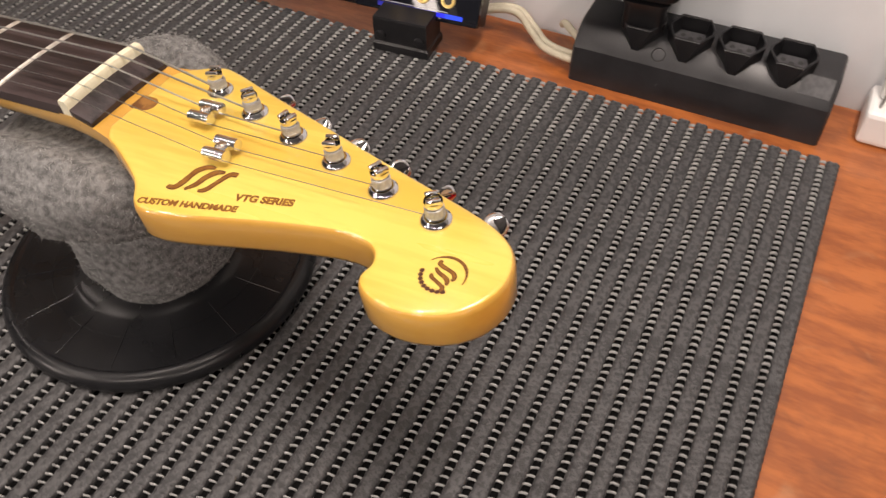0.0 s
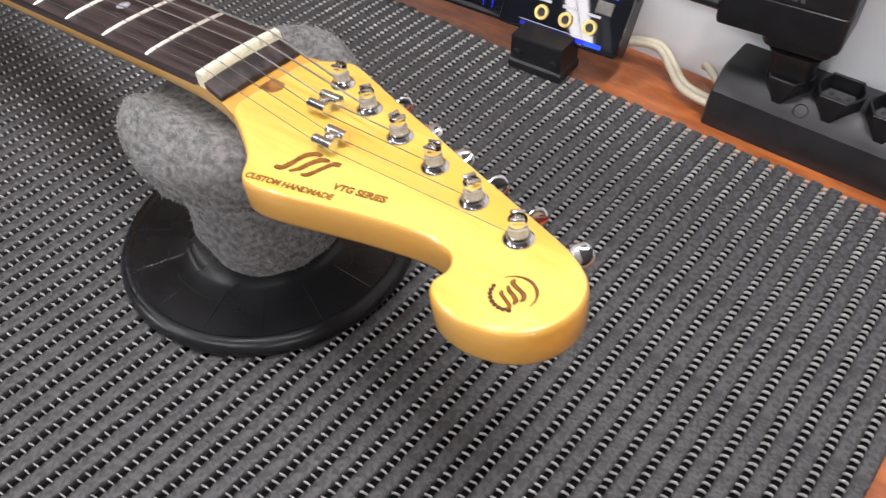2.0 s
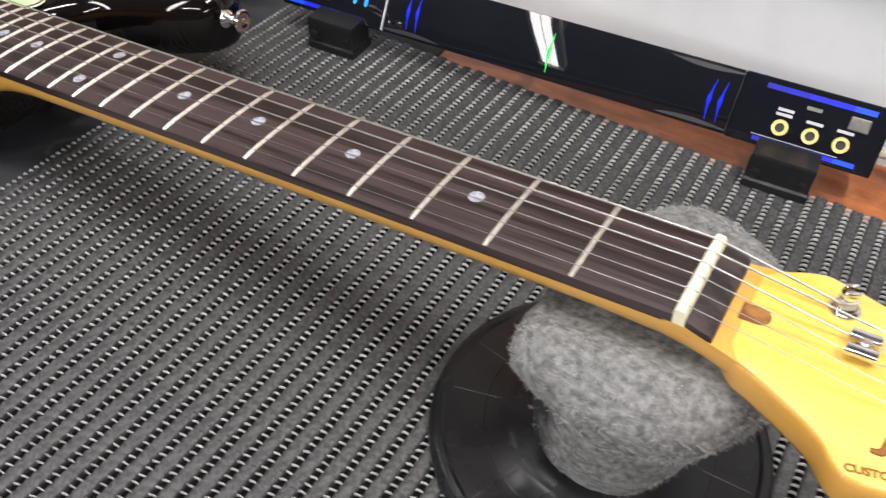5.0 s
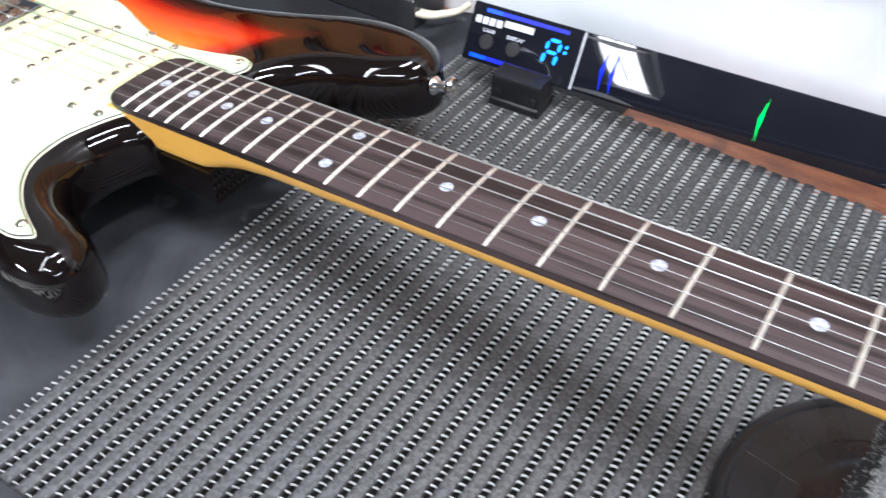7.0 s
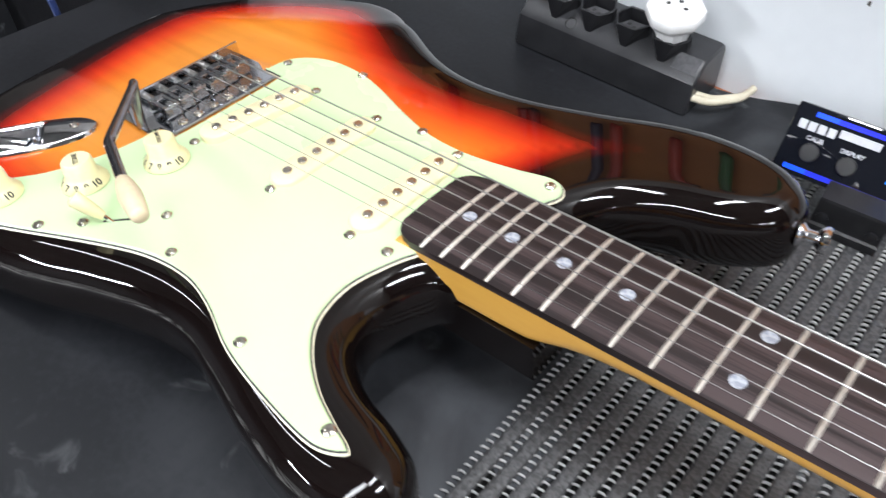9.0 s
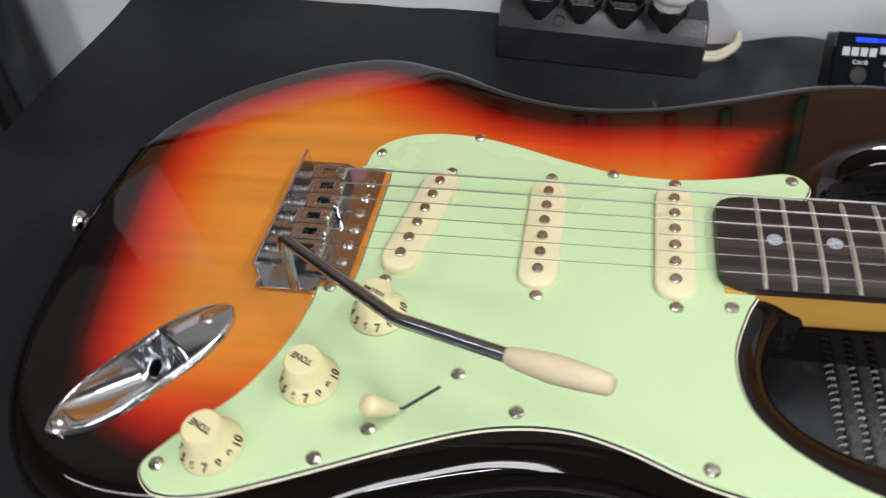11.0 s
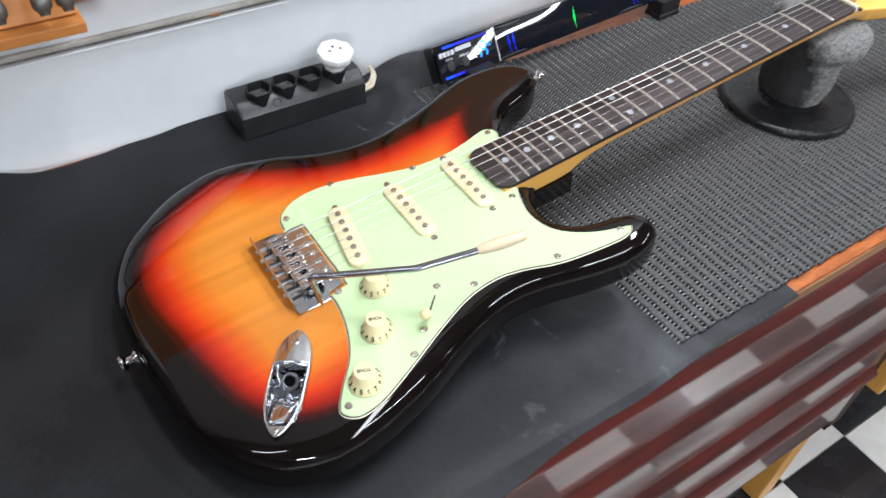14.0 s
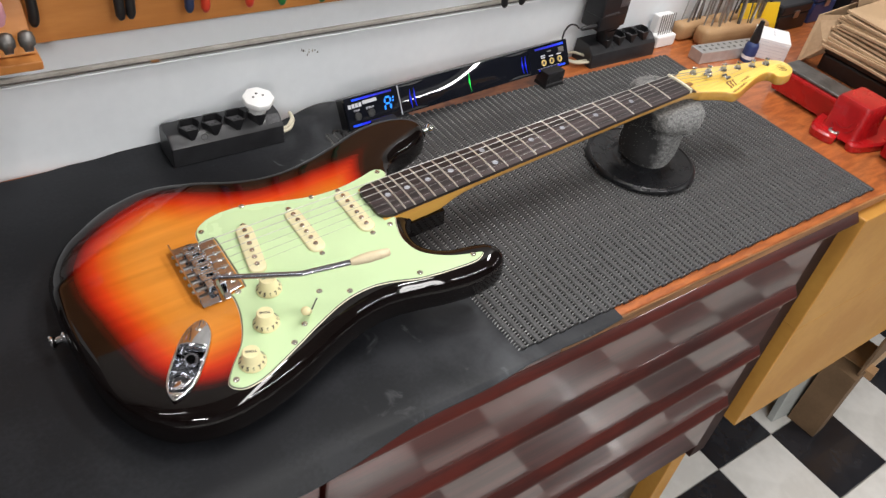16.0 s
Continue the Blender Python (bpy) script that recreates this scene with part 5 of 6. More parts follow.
def power_strip(x, y, turn, first, L):
    t = thing("power_strip", "black four-outlet power strip against the wall", "power strip", pose(x, y, 0.0014 if x < 0.5 else -0.0013, 0, 0, turn), "power strips")
    prof = [(0.0, 0.0), (0.0006, 0.006), (0.0014, 0.0125), (0.0030, 0.0232), (0.0050, 0.0255), (0.014, 0.0335), (0.019, 0.0362), (0.043, 0.0372), (0.047, 0.034), (0.049, 0.0)]
    bm = bmesh.new()
    secs = [(0.0, 0.93), (0.0012, 0.985), (0.003, 1.0), (L - 0.003, 1.0), (L - 0.0012, 0.985), (L, 0.93)]
    rr = [[bm.verts.new((sx, 0.0245 + (py - 0.0245) * s, pz * s if pz > 0.001 else 0)) for py, pz in prof] for sx, s in secs]
    for a, b in zip(rr, rr[1:]):
        for k in range(len(prof)):
            bm.faces.new((a[k], a[(k + 1) % len(prof)], b[(k + 1) % len(prof)], b[k]))
    bm.faces.new(rr[0]), bm.faces.new(rr[-1][::-1])
    bmesh.ops.recalc_face_normals(bm, faces=bm.faces[:])
    part("housing", bm, M_strip, t, smooth=25)
    for k in range(4):
        socket(t, pose(first + 0.0298 * k, 0, 0) @ ST)
    part("rating_label", box(-0.009, 0.009, -0.006, 0.006, 0, 0.0003), SOCKET_DARK, t, "worn grey label", pose(L - 0.012, 0.0118, 0.0318, 44, 0, 0))
    part("screw_well", lathe([(0.0046, -0.001), (0.0046, 0.0006), (0.0040, 0.0009), (0.0034, -0.0002), (0, -0.0002)], 20), M_print, t, "", pose(first + 0.0150, 0.0088, 0.0285, 44, 0, 0), smooth=30)
    return t


power_strip(0.0455, 0.2412, 0.4, 0.0285, 0.148)
power_strip(0.7580, 0.2480, 0.2, 0.0385, 0.1575)

# white round plug in the first strip
plug_m = pose(0.0455, 0.2412, 0.0014, 0, 0, 0.4) @ pose(0.0285 + 0.0298 * 3, 0, 0) @ ST
plug = thing("plug_adapter", "white round plug adapter in a power strip", "plug", plug_m)
def cut_square(w, cut):
    """Eight-sided outline with softened corners."""
    h, e = w / 2, 0.0012
    c = [(h, -h + cut), (h, h - cut), (h - cut, h), (-h + cut, h), (-h, h - cut), (-h, -h + cut), (-h + cut, -h), (h - cut, -h)]
    out = []
    for k, p in enumerate(c):
        for q in (c[k - 1], c[(k + 1) % 8]):
            n = math.dist(p, q)
            out.append((p[0] + (q[0] - p[0]) * e / n, p[1] + (q[1] - p[1]) * e / n))
    return np.array(out)


part("shell", prism(cut_square(0.0380, 0.0118), [(0.0060, 0.0190), (0.0030, 0.0202), (0.0008, 0.0230), (0.0, 0.0245), (0.0, 0.0298), (0.0006, 0.0308), (0.0018, 0.0313)]), M_white, plug, "", smooth=35)
part("plug_stem", lathe([(0.0104, 0.0010), (0.0108, 0.0105), (0.0118, 0.0110), (0.0122, 0.0160), (0.0136, 0.0195)], 12), M_white, plug)
for k, (x, y) in enumerate([(-0.0065, 0.001), (0.0065, 0.001), (0.0, 0.0065)]):
    part("pin_hole", lathe([(0.0017, 0.03145), (0, 0.03155)], 12), M_print, plug, "", pose(x, y, 0))

# mains adapter in the second strip
ad = thing("mains_adapter", "black mains power adapter plugged into a strip", "adapter", pose(0.7502, 0.2474, -0.0013, 0, 0, 6))
part("case", prism(rounded_rect(0.070, 0.040, 0.004), [(0.003, 0.0680), (0.0008, 0.0690), (0, 0.072), (0, 0.090), (0.0006, 0.0905), (0.0006, 0.0918), (0, 0.0923), (0.001, 0.125), (0.003, 0.129), (0.006, 0.13)]), M_black, ad, "", pose(0.0350, 0.020, 0), smooth=40)
part("plug_flange", prism(rounded_rect(0.040, 0.034, 0.008), [(0.005, 0.0600), (0.001, 0.0620), (0, 0.0640), (0, 0.0679)]), M_black, ad, "", pose(0.0470, 0.020, 0), smooth=40)
part("plug_neck", prism(rounded_rect(0.0250, 0.0225, 0.005), [(0, 0.0400), (0, 0.0540), (-0.003, 0.0599)]), M_black, ad, "", pose(0.0478, 0.0175, 0), smooth=40)
part("rating_label", box(0.042, 0.064, -0.0004, 0, 0.104, 0.119), SOCKET_GREY, ad, "worn grey label")
for k in range(9):
    part("vent_rib", box(-0.0012, 0.0012, -0.0008, 0.0004, -0.0015, 0.0015, 0.0004), SOCKET_GREY, ad, "", pose(0.010 + 0.0042 * k, 0.0, 0.0952))

# cables
def cable(name, label, pts, r, material):
    t = thing(name, label, "cable", pose(*pts[0]))
    part("cord", tube(spline(pts, 8, closed=False), r, 8), material, t, "", pose(*[-q for q in pts[0]]), smooth=60)
    return t


for o in (0, 0.0055):
    cable("mains_cable", "off-white mains cable behind the power strip", [(0.769, 0.255 + o, 0.010), (0.757, 0.256 + o, 0.008), (0.736, 0.262 + o, 0.007), (0.722, 0.272 + o, 0.010), (0.707, 0.280 + o * 0.8, 0.016), (0.690, 0.276 + o * 0.8, 0.016), (0.672, 0.270 + o, 0.008)], 0.0025, M_cable)
    cable("mains_cable", "off-white mains cable behind the power strip", [(0.192, 0.249 + o, 0.013), (0.204, 0.252 + o, 0.013), (0.213, 0.262 + o * 0.8, 0.013), (0.219, 0.272 + o * 0.6, 0.013), (0.221, 0.284 + o * 0.4, 0.014)], 0.0026, M_cable)
cable("mains_cable", "short off-white cable beside the power strip", [(0.738, 0.289, 0.010), (0.742, 0.282, 0.016), (0.752, 0.274, 0.015), (0.768, 0.266, 0.010)], 0.0025, M_cable)
c1 = cable("adapter_cable", "thin black power cable from the tuner to the adapter", [(0.692, 0.266, 0.052), (0.697, 0.270, 0.066), (0.704, 0.268, 0.0775), (0.711, 0.262, 0.0790), (0.716, 0.257, 0.0750), (0.724, 0.2553, 0.0742), (0.748, 0.2551, 0.0760)], 0.0014, M_black)
part("strain_relief", tube([(0.7180, 0.2556, 0.0744), (0.7195, 0.2555, 0.0744), (0.734, 0.2552, 0.0750), (0.7495, 0.2550, 0.0761)], [0.0022, 0.0032, 0.0038, 0.0044], 12), M_black, c1, "", pose(-0.692, -0.266, -0.052), smooth=50)

# rack tuner, its face leaning back on two brackets
TU = pose(0.2596, 0.2033, 0.0038, 0, 0, 4.9)
tuner = thing("instrument_tuner", "long black glossy instrument tuner with blue lit display", "tuner", TU)
FACE_M = pose(0, -0.0015, 0.0198, -30, 0, 0)
T0, TL, TH = 0.0088, 0.4375, 0.042
SEAM = (0.0963, 0.3490)
part("case", box(T0 + 0.001, TL - 0.001, 0.0012, 0.024, 0.0005, TH - 0.0005, 0.002), M_black, tuner, "", FACE_M)
part("left_panel", box(T0, SEAM[0] - 0.0006, 0.0, 0.006, 0, TH, 0.0012), M_black_gloss, tuner, "", FACE_M)
part("right_panel", box(SEAM[1] + 0.0004, TL, 0.0, 0.006, 0, TH, 0.0012), M_black_gloss, tuner, "", FACE_M)
part("seam_line", box(SEAM[0] - 0.0006, SEAM[0] + 0.0006, -0.0002, 0.004, 0.001, TH - 0.001), M_grey_bar, tuner, "pale seam line", FACE_M)


def window_mesh():
    """Thin film window, very slightly bowed."""
    bm, nu, nv = bmesh.new(), 40, 8
    u0, u1 = SEAM[0] + 0.0008, SEAM[1]
    rows = []
    for a in np.linspace(0, 1, nu + 1):
        rows.append([bm.verts.new((u0 + (u1 - u0) * a, 0.0009 - 0.0006 * math.sin(math.pi * a) + 0.0003 * math.sin(3 * math.pi * a) + 0.0004 * (2 * b - 1) ** 2, 0.0006 + (TH - 0.0012) * b)) for b in np.linspace(0, 1, nv + 1)])
    for p, q in zip(rows, rows[1:]):
        for k in range(nv):
            bm.faces.new((p[k], q[k], q[k + 1], p[k + 1]))
    rim = [r[0] for r in rows] + rows[-1][1:] + [r[-1] for r in rows[-2::-1]] + rows[0][-2:0:-1]
    back = [bm.verts.new((v.co.x, 0.005, v.co.z)) for v in rim]
    for k in range(len(rim)):
        m = (k + 1) % len(rim)
        bm.faces.new((rim[k], back[k], back[m], rim[m]))
    return bm


part("display_window", window_mesh(), M_black_gloss, tuner, "glossy black display window", FACE_M, smooth=30)
for u in (0.0420, 0.3695):
    f = part("foot", prism(np.array([(0, 0), (0.040, 0), (0.040, 0.026), (0, 0.026)]), [(0.0, 0.0), (0.0, 0.005), (0.0015, 0.0065), (0.0015, 0.023), (0.002, 0.0245)]), M_black, tuner, "black bracket foot", pose(u, -0.0185, 0.0002))
    for x in (0.006, 0.034):
        part("bolt_head", lathe([(0.0036, 0), (0.0036, 0.0015), (0.002, 0.002), (0, 0.002)], 14), M_black, f, "", pose(x, 0.0012, 0.0115, 90, 0, 0))


def face_bar(name, u0, u1, v0, v1, material, label="", out=0.0003):
    return part(name, box(u0, u1, -out, 0.0005, v0, v1), material, tuner, label, FACE_M)


def face_text(words, size, u, v, material):
    return part("lettering", text_mesh(words, size, 0.00003), material, tuner, "", FACE_M @ pose(u, -0.00025, v, 90, 0, 0))


# maker's mark as plain bars
for k in range(4):
    face_bar("brand_bar", 0.0130 + 0.0056 * k, 0.0175 + 0.0056 * k, 0.0275, 0.0328, M_grey_bar)
face_bar("model_bar", 0.0362, 0.0592, 0.0293, 0.0340, M_grey_bar)
face_text("CALIB", 0.0036, 0.0253, 0.0235, M_grey_bar)
face_text("DISPLAY", 0.0036, 0.0470, 0.0230, M_grey_bar)
for u in (0.0253, 0.0470):
    part("push_button", lathe([(0.0056, 0), (0.0056, 0.0008), (0.0050, 0.0014), (0, 0.0015)], 28), M_black, tuner, "", FACE_M @ pose(u, 0, 0.0155, 90, 0, 0), smooth=40)
# note display: segments of the letter A and its sharp mark
def digit_segment(u0, u1, v0, v1):
    """Lit bar with clipped corners, leaning as the letter does."""
    c = 0.45 * min(u1 - u0, v1 - v0)
    o = [(u0 + c, v0), (u1 - c, v0), (u1, v0 + c), (u1, v1 - c), (u1 - c, v1), (u0 + c, v1), (u0, v1 - c), (u0, v0 + c)]
    lean = [(u + 0.10 * (v - 0.0215), v) for u, v in o]
    part("digit_segment", prism(np.array(lean), [(0, 0.0), (0, 0.0004)]), M_led_digit, tuner, "", FACE_M @ pose(0, 0, 0, 90, 0, 0))


D0, D1 = 0.0712, 0.0805
for u0, u1 in ((D0 - 0.0012, D0 + 0.0012), (D1 - 0.0012, D1 + 0.0012)):
    digit_segment(u0, u1, 0.0230, 0.0288)
    digit_segment(u0, u1, 0.0136, 0.0202)
for v in (0.0216, 0.0300):
    digit_segment(D0 + 0.0008, D1 - 0.0008, v - 0.0012, v + 0.0012)
for v in (0.0238, 0.0276):
    digit_segment(0.0838, 0.0866, v - 0.0014, v + 0.0014)
def light_bar(u0, u1, v0, v1):
    """Edge-lit strip, brightest where its lamp sits at u0 and fading towards u1."""
    for k, m in enumerate(M_led_fade):
        a, b = u0 + (u1 - u0) * k / 5, u0 + (u1 - u0) * (k + 1) / 5
        face_bar("light_bar", min(a, b), max(a, b), v0, v1, m, "blue lit strip")


light_bar(0.0200, 0.0850, 0.0362, 0.0390)
light_bar(0.0150, 0.0800, 0.0028, 0.0056)
light_bar(0.4280, 0.3640, 0.0352, 0.0384)
light_bar(0.4270, 0.3660, 0.0028, 0.0056)


def meter_led(pts, material, label):
    part("meter_led", tube([(u, 0.0004, v) for u, v in pts], [0.0002, 0.0006, 0.0015, 0.0006, 0.0002], 8), material, tuner, label, FACE_M)


meter_led([(0.2252, 0.0050), (0.2244, 0.0130), (0.2242, 0.0190), (0.2246, 0.0255), (0.2256, 0.0345)], M_led_green, "green lit meter bar")
for u in (0.1150, 0.3410, 0.1225, 0.3340):
    meter_led([(u + 0.001, 0.0060), (u, 0.0140), (u - 0.0003, 0.0190), (u, 0.0240), (u + 0.001, 0.0320)], M_led_blue, "blue lit meter bar")
for k in range(3):
    u, v = 0.3795 + 0.0180 * k, 0.0142
    j = part("jack_ring", lathe([(0.0028, 0.0003), (0.0030, 0.0016), (0.0048, 0.0016), (0.0051, 0)], 28), M_brass, tuner, "gold jack ring", FACE_M @ pose(u, 0, v, 90, 0, 0), smooth=40)
    part("jack_bore", lathe([(0.0030, 0.0002), (0, 0.0002)], 16), M_print, j)
    for q in range(2 if k == 0 else 1):
        face_bar("legend_bar", u - 0.0048, u + 0.0048, 0.0212 + 0.0030 * q, 0.0230 + 0.0030 * q, M_grey_bar)
face_bar("legend_bar", 0.390, 0.399, 0.0290, 0.0312, M_iron)
face_bar("legend_line", 0.3646, 0.4163, 0.0064, 0.0068, M_grey_bar)
part("power_switch", box(0.4150, 0.4270, -0.0015, 0.001, 0.0240, 0.0325, 0.0008), M_iron, tuner, "", FACE_M)

# loose screws on the rubber sheet
for x, y, a in ((0.262, 0.236, 20), (0.268, 0.228, 75), (0.256, 0.230, 130), (0.272, 0.237, 160)):
    s = thing("wood_screw", "small dark screw lying on the rubber sheet", "screw", pose(x, y, 0.0024, 0, 90, a), "loose screws")
    part("shank", lathe([(0.0020, 0), (0.0010, 0.0014), (0.0009, 0.007), (0, 0.0095)], 10), M_iron, s)

# ---- wall tools ----
board = thing("tool_board", "orange-brown wooden tool board on the wall", "tool board", pose(0.6, WALL_Y - 0.009, 0.4))
part("panel", box(-0.94, 0.08, -0.009, 0.008, -0.232, 0.018, 0.001), M_panel, board)


def pliers(x, z, material, spread=0.010, tilt=0.0, single=False):
    t = thing("pliers", "hand pliers hanging on the wall board", "pliers", pose(x, WALL_Y - 0.030, z, 0, tilt, 0), "wall tools")
    for s in ((1,) if single else (-1, 1)):
        pts = spline([(s * spread * 1.25, 0, 0), (s * spread * 1.45, 0, 0.02), (s * spread * 1.2, 0, 0.05), (s * spread * 0.7, 0, 0.085), (s * 0.003, 0, 0.115)], 5, closed=False)
        n = len(pts)
        part("handle", tube(pts, [0.0026, 0.0042] + [0.0053 if k < n * 0.75 else 0.0045 for k in range(2, n)], 12), material, t, "dipped handle grip", smooth=60)
    part("jaw", prism(np.array([(-0.010, 0), (0.010, 0), (0.008, 0.03), (0.003, 0.055), (-0.003, 0.055), (-0.008, 0.03)]), [(0, -0.004), (0, 0.004)]), M_iron, t, "", pose(0, 0, 0.115, 90, 0, 0))


PLIERS = [(-0.078, 0.193, M_black, 0.006), (0.0195, 0.188, M_black, 0.004), (0.086, 0.186, M_bluegrip, 0.002), (0.1045, 0.184, M_redgrip, 0.002),
          (0.157, 0.183, M_redgrip, 0.002), (0.198, 0.180, M_green, 0.002), (0.251, 0.177, M_green, 0.002), (0.571, 0.128, M_black, 0.0125)]
for k, (x, z, mt, sp) in enumerate(PLIERS):
    pliers(x, z, mt, sp, single=k not in (1, 7))

# wooden bit rack
rack = thing("bit_rack", "wooden rack holding round grinding bits", "rack", pose(-0.206, 0.25, 0.165))
part("ledge", box(-0.24, 0.1315, -0.012, 0.038, -0.004, 0.006, 0.0015), M_panel, rack)
part("back_plate", box(-0.24, 0.1285, -0.006, 0.004, 0.006, 0.085, 0.001), M_panel, rack, "", pose(0, 0.004, 0, -24, 0, 0))
for x in (0.103, 0.121, 0.070):
    t = thing("grinding_bit", "grey round-headed grinding bit in the rack", "bit", pose(-0.206 + x, 0.25 - 0.004, 0.193, -24, 0, 0), "grinding bits")
    part("head", lathe([(0, -0.012), (0.004, -0.012), (0.005, -0.008), (0.0075, -0.006), (0.008, 0.0), (0.0065, 0.006), (0.003, 0.008), (0, 0.0085)], 20), M_iron, t, "", pose(0, -0.010, 0), smooth=50)
t = thing("pink_knob", "pink plastic handle resting on the rack", "handle", pose(-0.108, 0.238, 0.223))
part("grip", lathe([(0, -0.01), (0.008, -0.008), (0.0105, 0), (0.0095, 0.012), (0, 0.016)], 20), M_pink, t, smooth=50)

# ---- right-hand end of the bench ----
BZ = -0.0012


def tool_block(x, y, turn, length, depth, height, tools, seed):
    rnd = random.Random(seed)
    t = thing("tool_block", "pale wooden block holding files and rods", "tool block", pose(x, y, BZ, 0, 0, turn), "tool blocks")
    part("block", box(0, length, 0, depth, 0, height, 0.010, 3), M_wood, t, smooth=40)
    for k in range(tools):
        px, py = 0.014 + (length - 0.028) * k / max(1, tools - 1) + rnd.uniform(-0.004, 0.004), depth * rnd.uniform(0.25, 0.75)
        h, r = rnd.uniform(0.05, 0.105), rnd.uniform(0.0011, 0.003)
        lean = (rnd.uniform(-0.012, 0.012), rnd.uniform(-0.008, 0.008))
        f = thing("needle_file", "thin steel file standing in the block", "file", t.matrix_world @ pose(px, py, height - 0.001), "needle files")
        part("blade", tube([(0, 0, 0), (lean[0] * 0.6, lean[1] * 0.6, h * 0.6), (lean[0], lean[1], h)], [r, r, r * 0.5], 6), rnd.choice([M_steel, M_iron, M_steel]), f)
        if rnd.random() < 0.35:
            part("handle", tube([(lean[0] * 0.55, lean[1] * 0.55, h * 0.55), (lean[0] * 0.7, lean[1] * 0.7, h * 0.7), (lean[0] * 1.05, lean[1] * 1.05, h * 1.08)], [0.003, 0.0042, 0.0036], 10), rnd.choice([M_black, M_wood, M_iron]), f)
    return t


tool_block(1.026, 0.229, -5, 0.175, 0.034, 0.036, 13, 1)
tool_block(0.998, 0.266, -2, 0.20, 0.028, 0.034, 15, 2)
needle = thing("needle_box", "white plastic tray of needles by the wall", "tray", pose(0.934, 0.262, BZ))
part("tray", box(0, 0.05, 0, 0.032, 0, 0.022, 0.003), M_white, needle)
part("lid", box(0.004, 0.046, 0.016, 0.030, 0.0225, 0.055, 0.002), M_white, needle, "", None)
for k in range(7):
    part("needle", tube([(0.006 + 0.006 * k, 0.008, 0.02), (0.009 + 0.006 * k, 0.013, 0.058)], 0.0009, 6), M_steel, needle)
ab = thing("drilled_metal_block", "grey milled metal block with rows of holes", "metal block", pose(0.972, 0.189, BZ, 0, 0, -7))
part("block", box(0, 0.145, 0, 0.030, 0, 0.022, 0.001), M_alu, ab)
bm = lathe([(0.0032, 0.00015), (0, 0.00016)], 12)
HOLE = bpy.data.meshes.new("bore")
bm.to_mesh(HOLE), bm.free()
HOLE.materials.append(M_iron)
for i in range(9):
    for j in range(2):
        part("bore", HOLE, None, ab, "", pose(0.012 + 0.015 * i, 0.009 + 0.012 * j, 0.0221))
bt = thing("glue_bottle", "small bottle with blue label and long black cap", "bottle", pose(1.080, 0.166, BZ) @ Matrix.Scale(0.84, 4))
part("bottle_body", lathe([(0, 0), (0.013, 0), (0.0145, 0.002), (0.0145, 0.036), (0.012, 0.043), (0.008, 0.046)], 28), M_blue, bt, "", smooth=35)
part("label_band", lathe([(0.0147, 0.008), (0.0147, 0.016)], 28), M_white, bt)
part("cap", lathe([(0.0095, 0.045), (0.0095, 0.056), (0.007, 0.075), (0.0045, 0.093), (0, 0.094)], 24), M_black, bt, "", smooth=35)
pc = thing("note_block", "block of white note paper", "note paper", pose(1.147, 0.172, BZ, 0, 0, 40) @ Matrix.Scale(0.84, 4))
part("paper_pad", box(-0.036, 0.036, -0.036, 0.036, 0, 0.046, 0.001), M_paper, pc)
for k in range(6):
    part("paper_sheet", box(-0.0365, 0.0365, -0.0365, 0.0365, 0.004 + 0.007 * k, 0.0044 + 0.007 * k), M_grey_bar, pc, "", pose(0, 0, 0, 0, 0, (-1) ** k * 0.7))
for u, w in ((-0.006, 0.010), (0.010, 0.007)):
    part("printed_mark", box(u, u + w, -0.003, -0.0005, 0.0461, 0.0463), M_grey_bar, pc)
yc = thing("yellow_card", "yellow card leaning behind the note paper", "card", pose(1.192, 0.225, BZ, 0, 0, -12))
part("card_sheet", box(-0.062, 0.036, -0.001, 0.001, 0, 0.066, 0.0004), M_yellow, yc, "", pose(0, 0, 0, -14, 0, 0))
part("printed_mark", box(-0.012, -0.008, -0.0014, -0.0008, 0.045, 0.056), M_print, yc, "", pose(0, 0, 0, -14, 0, 0))

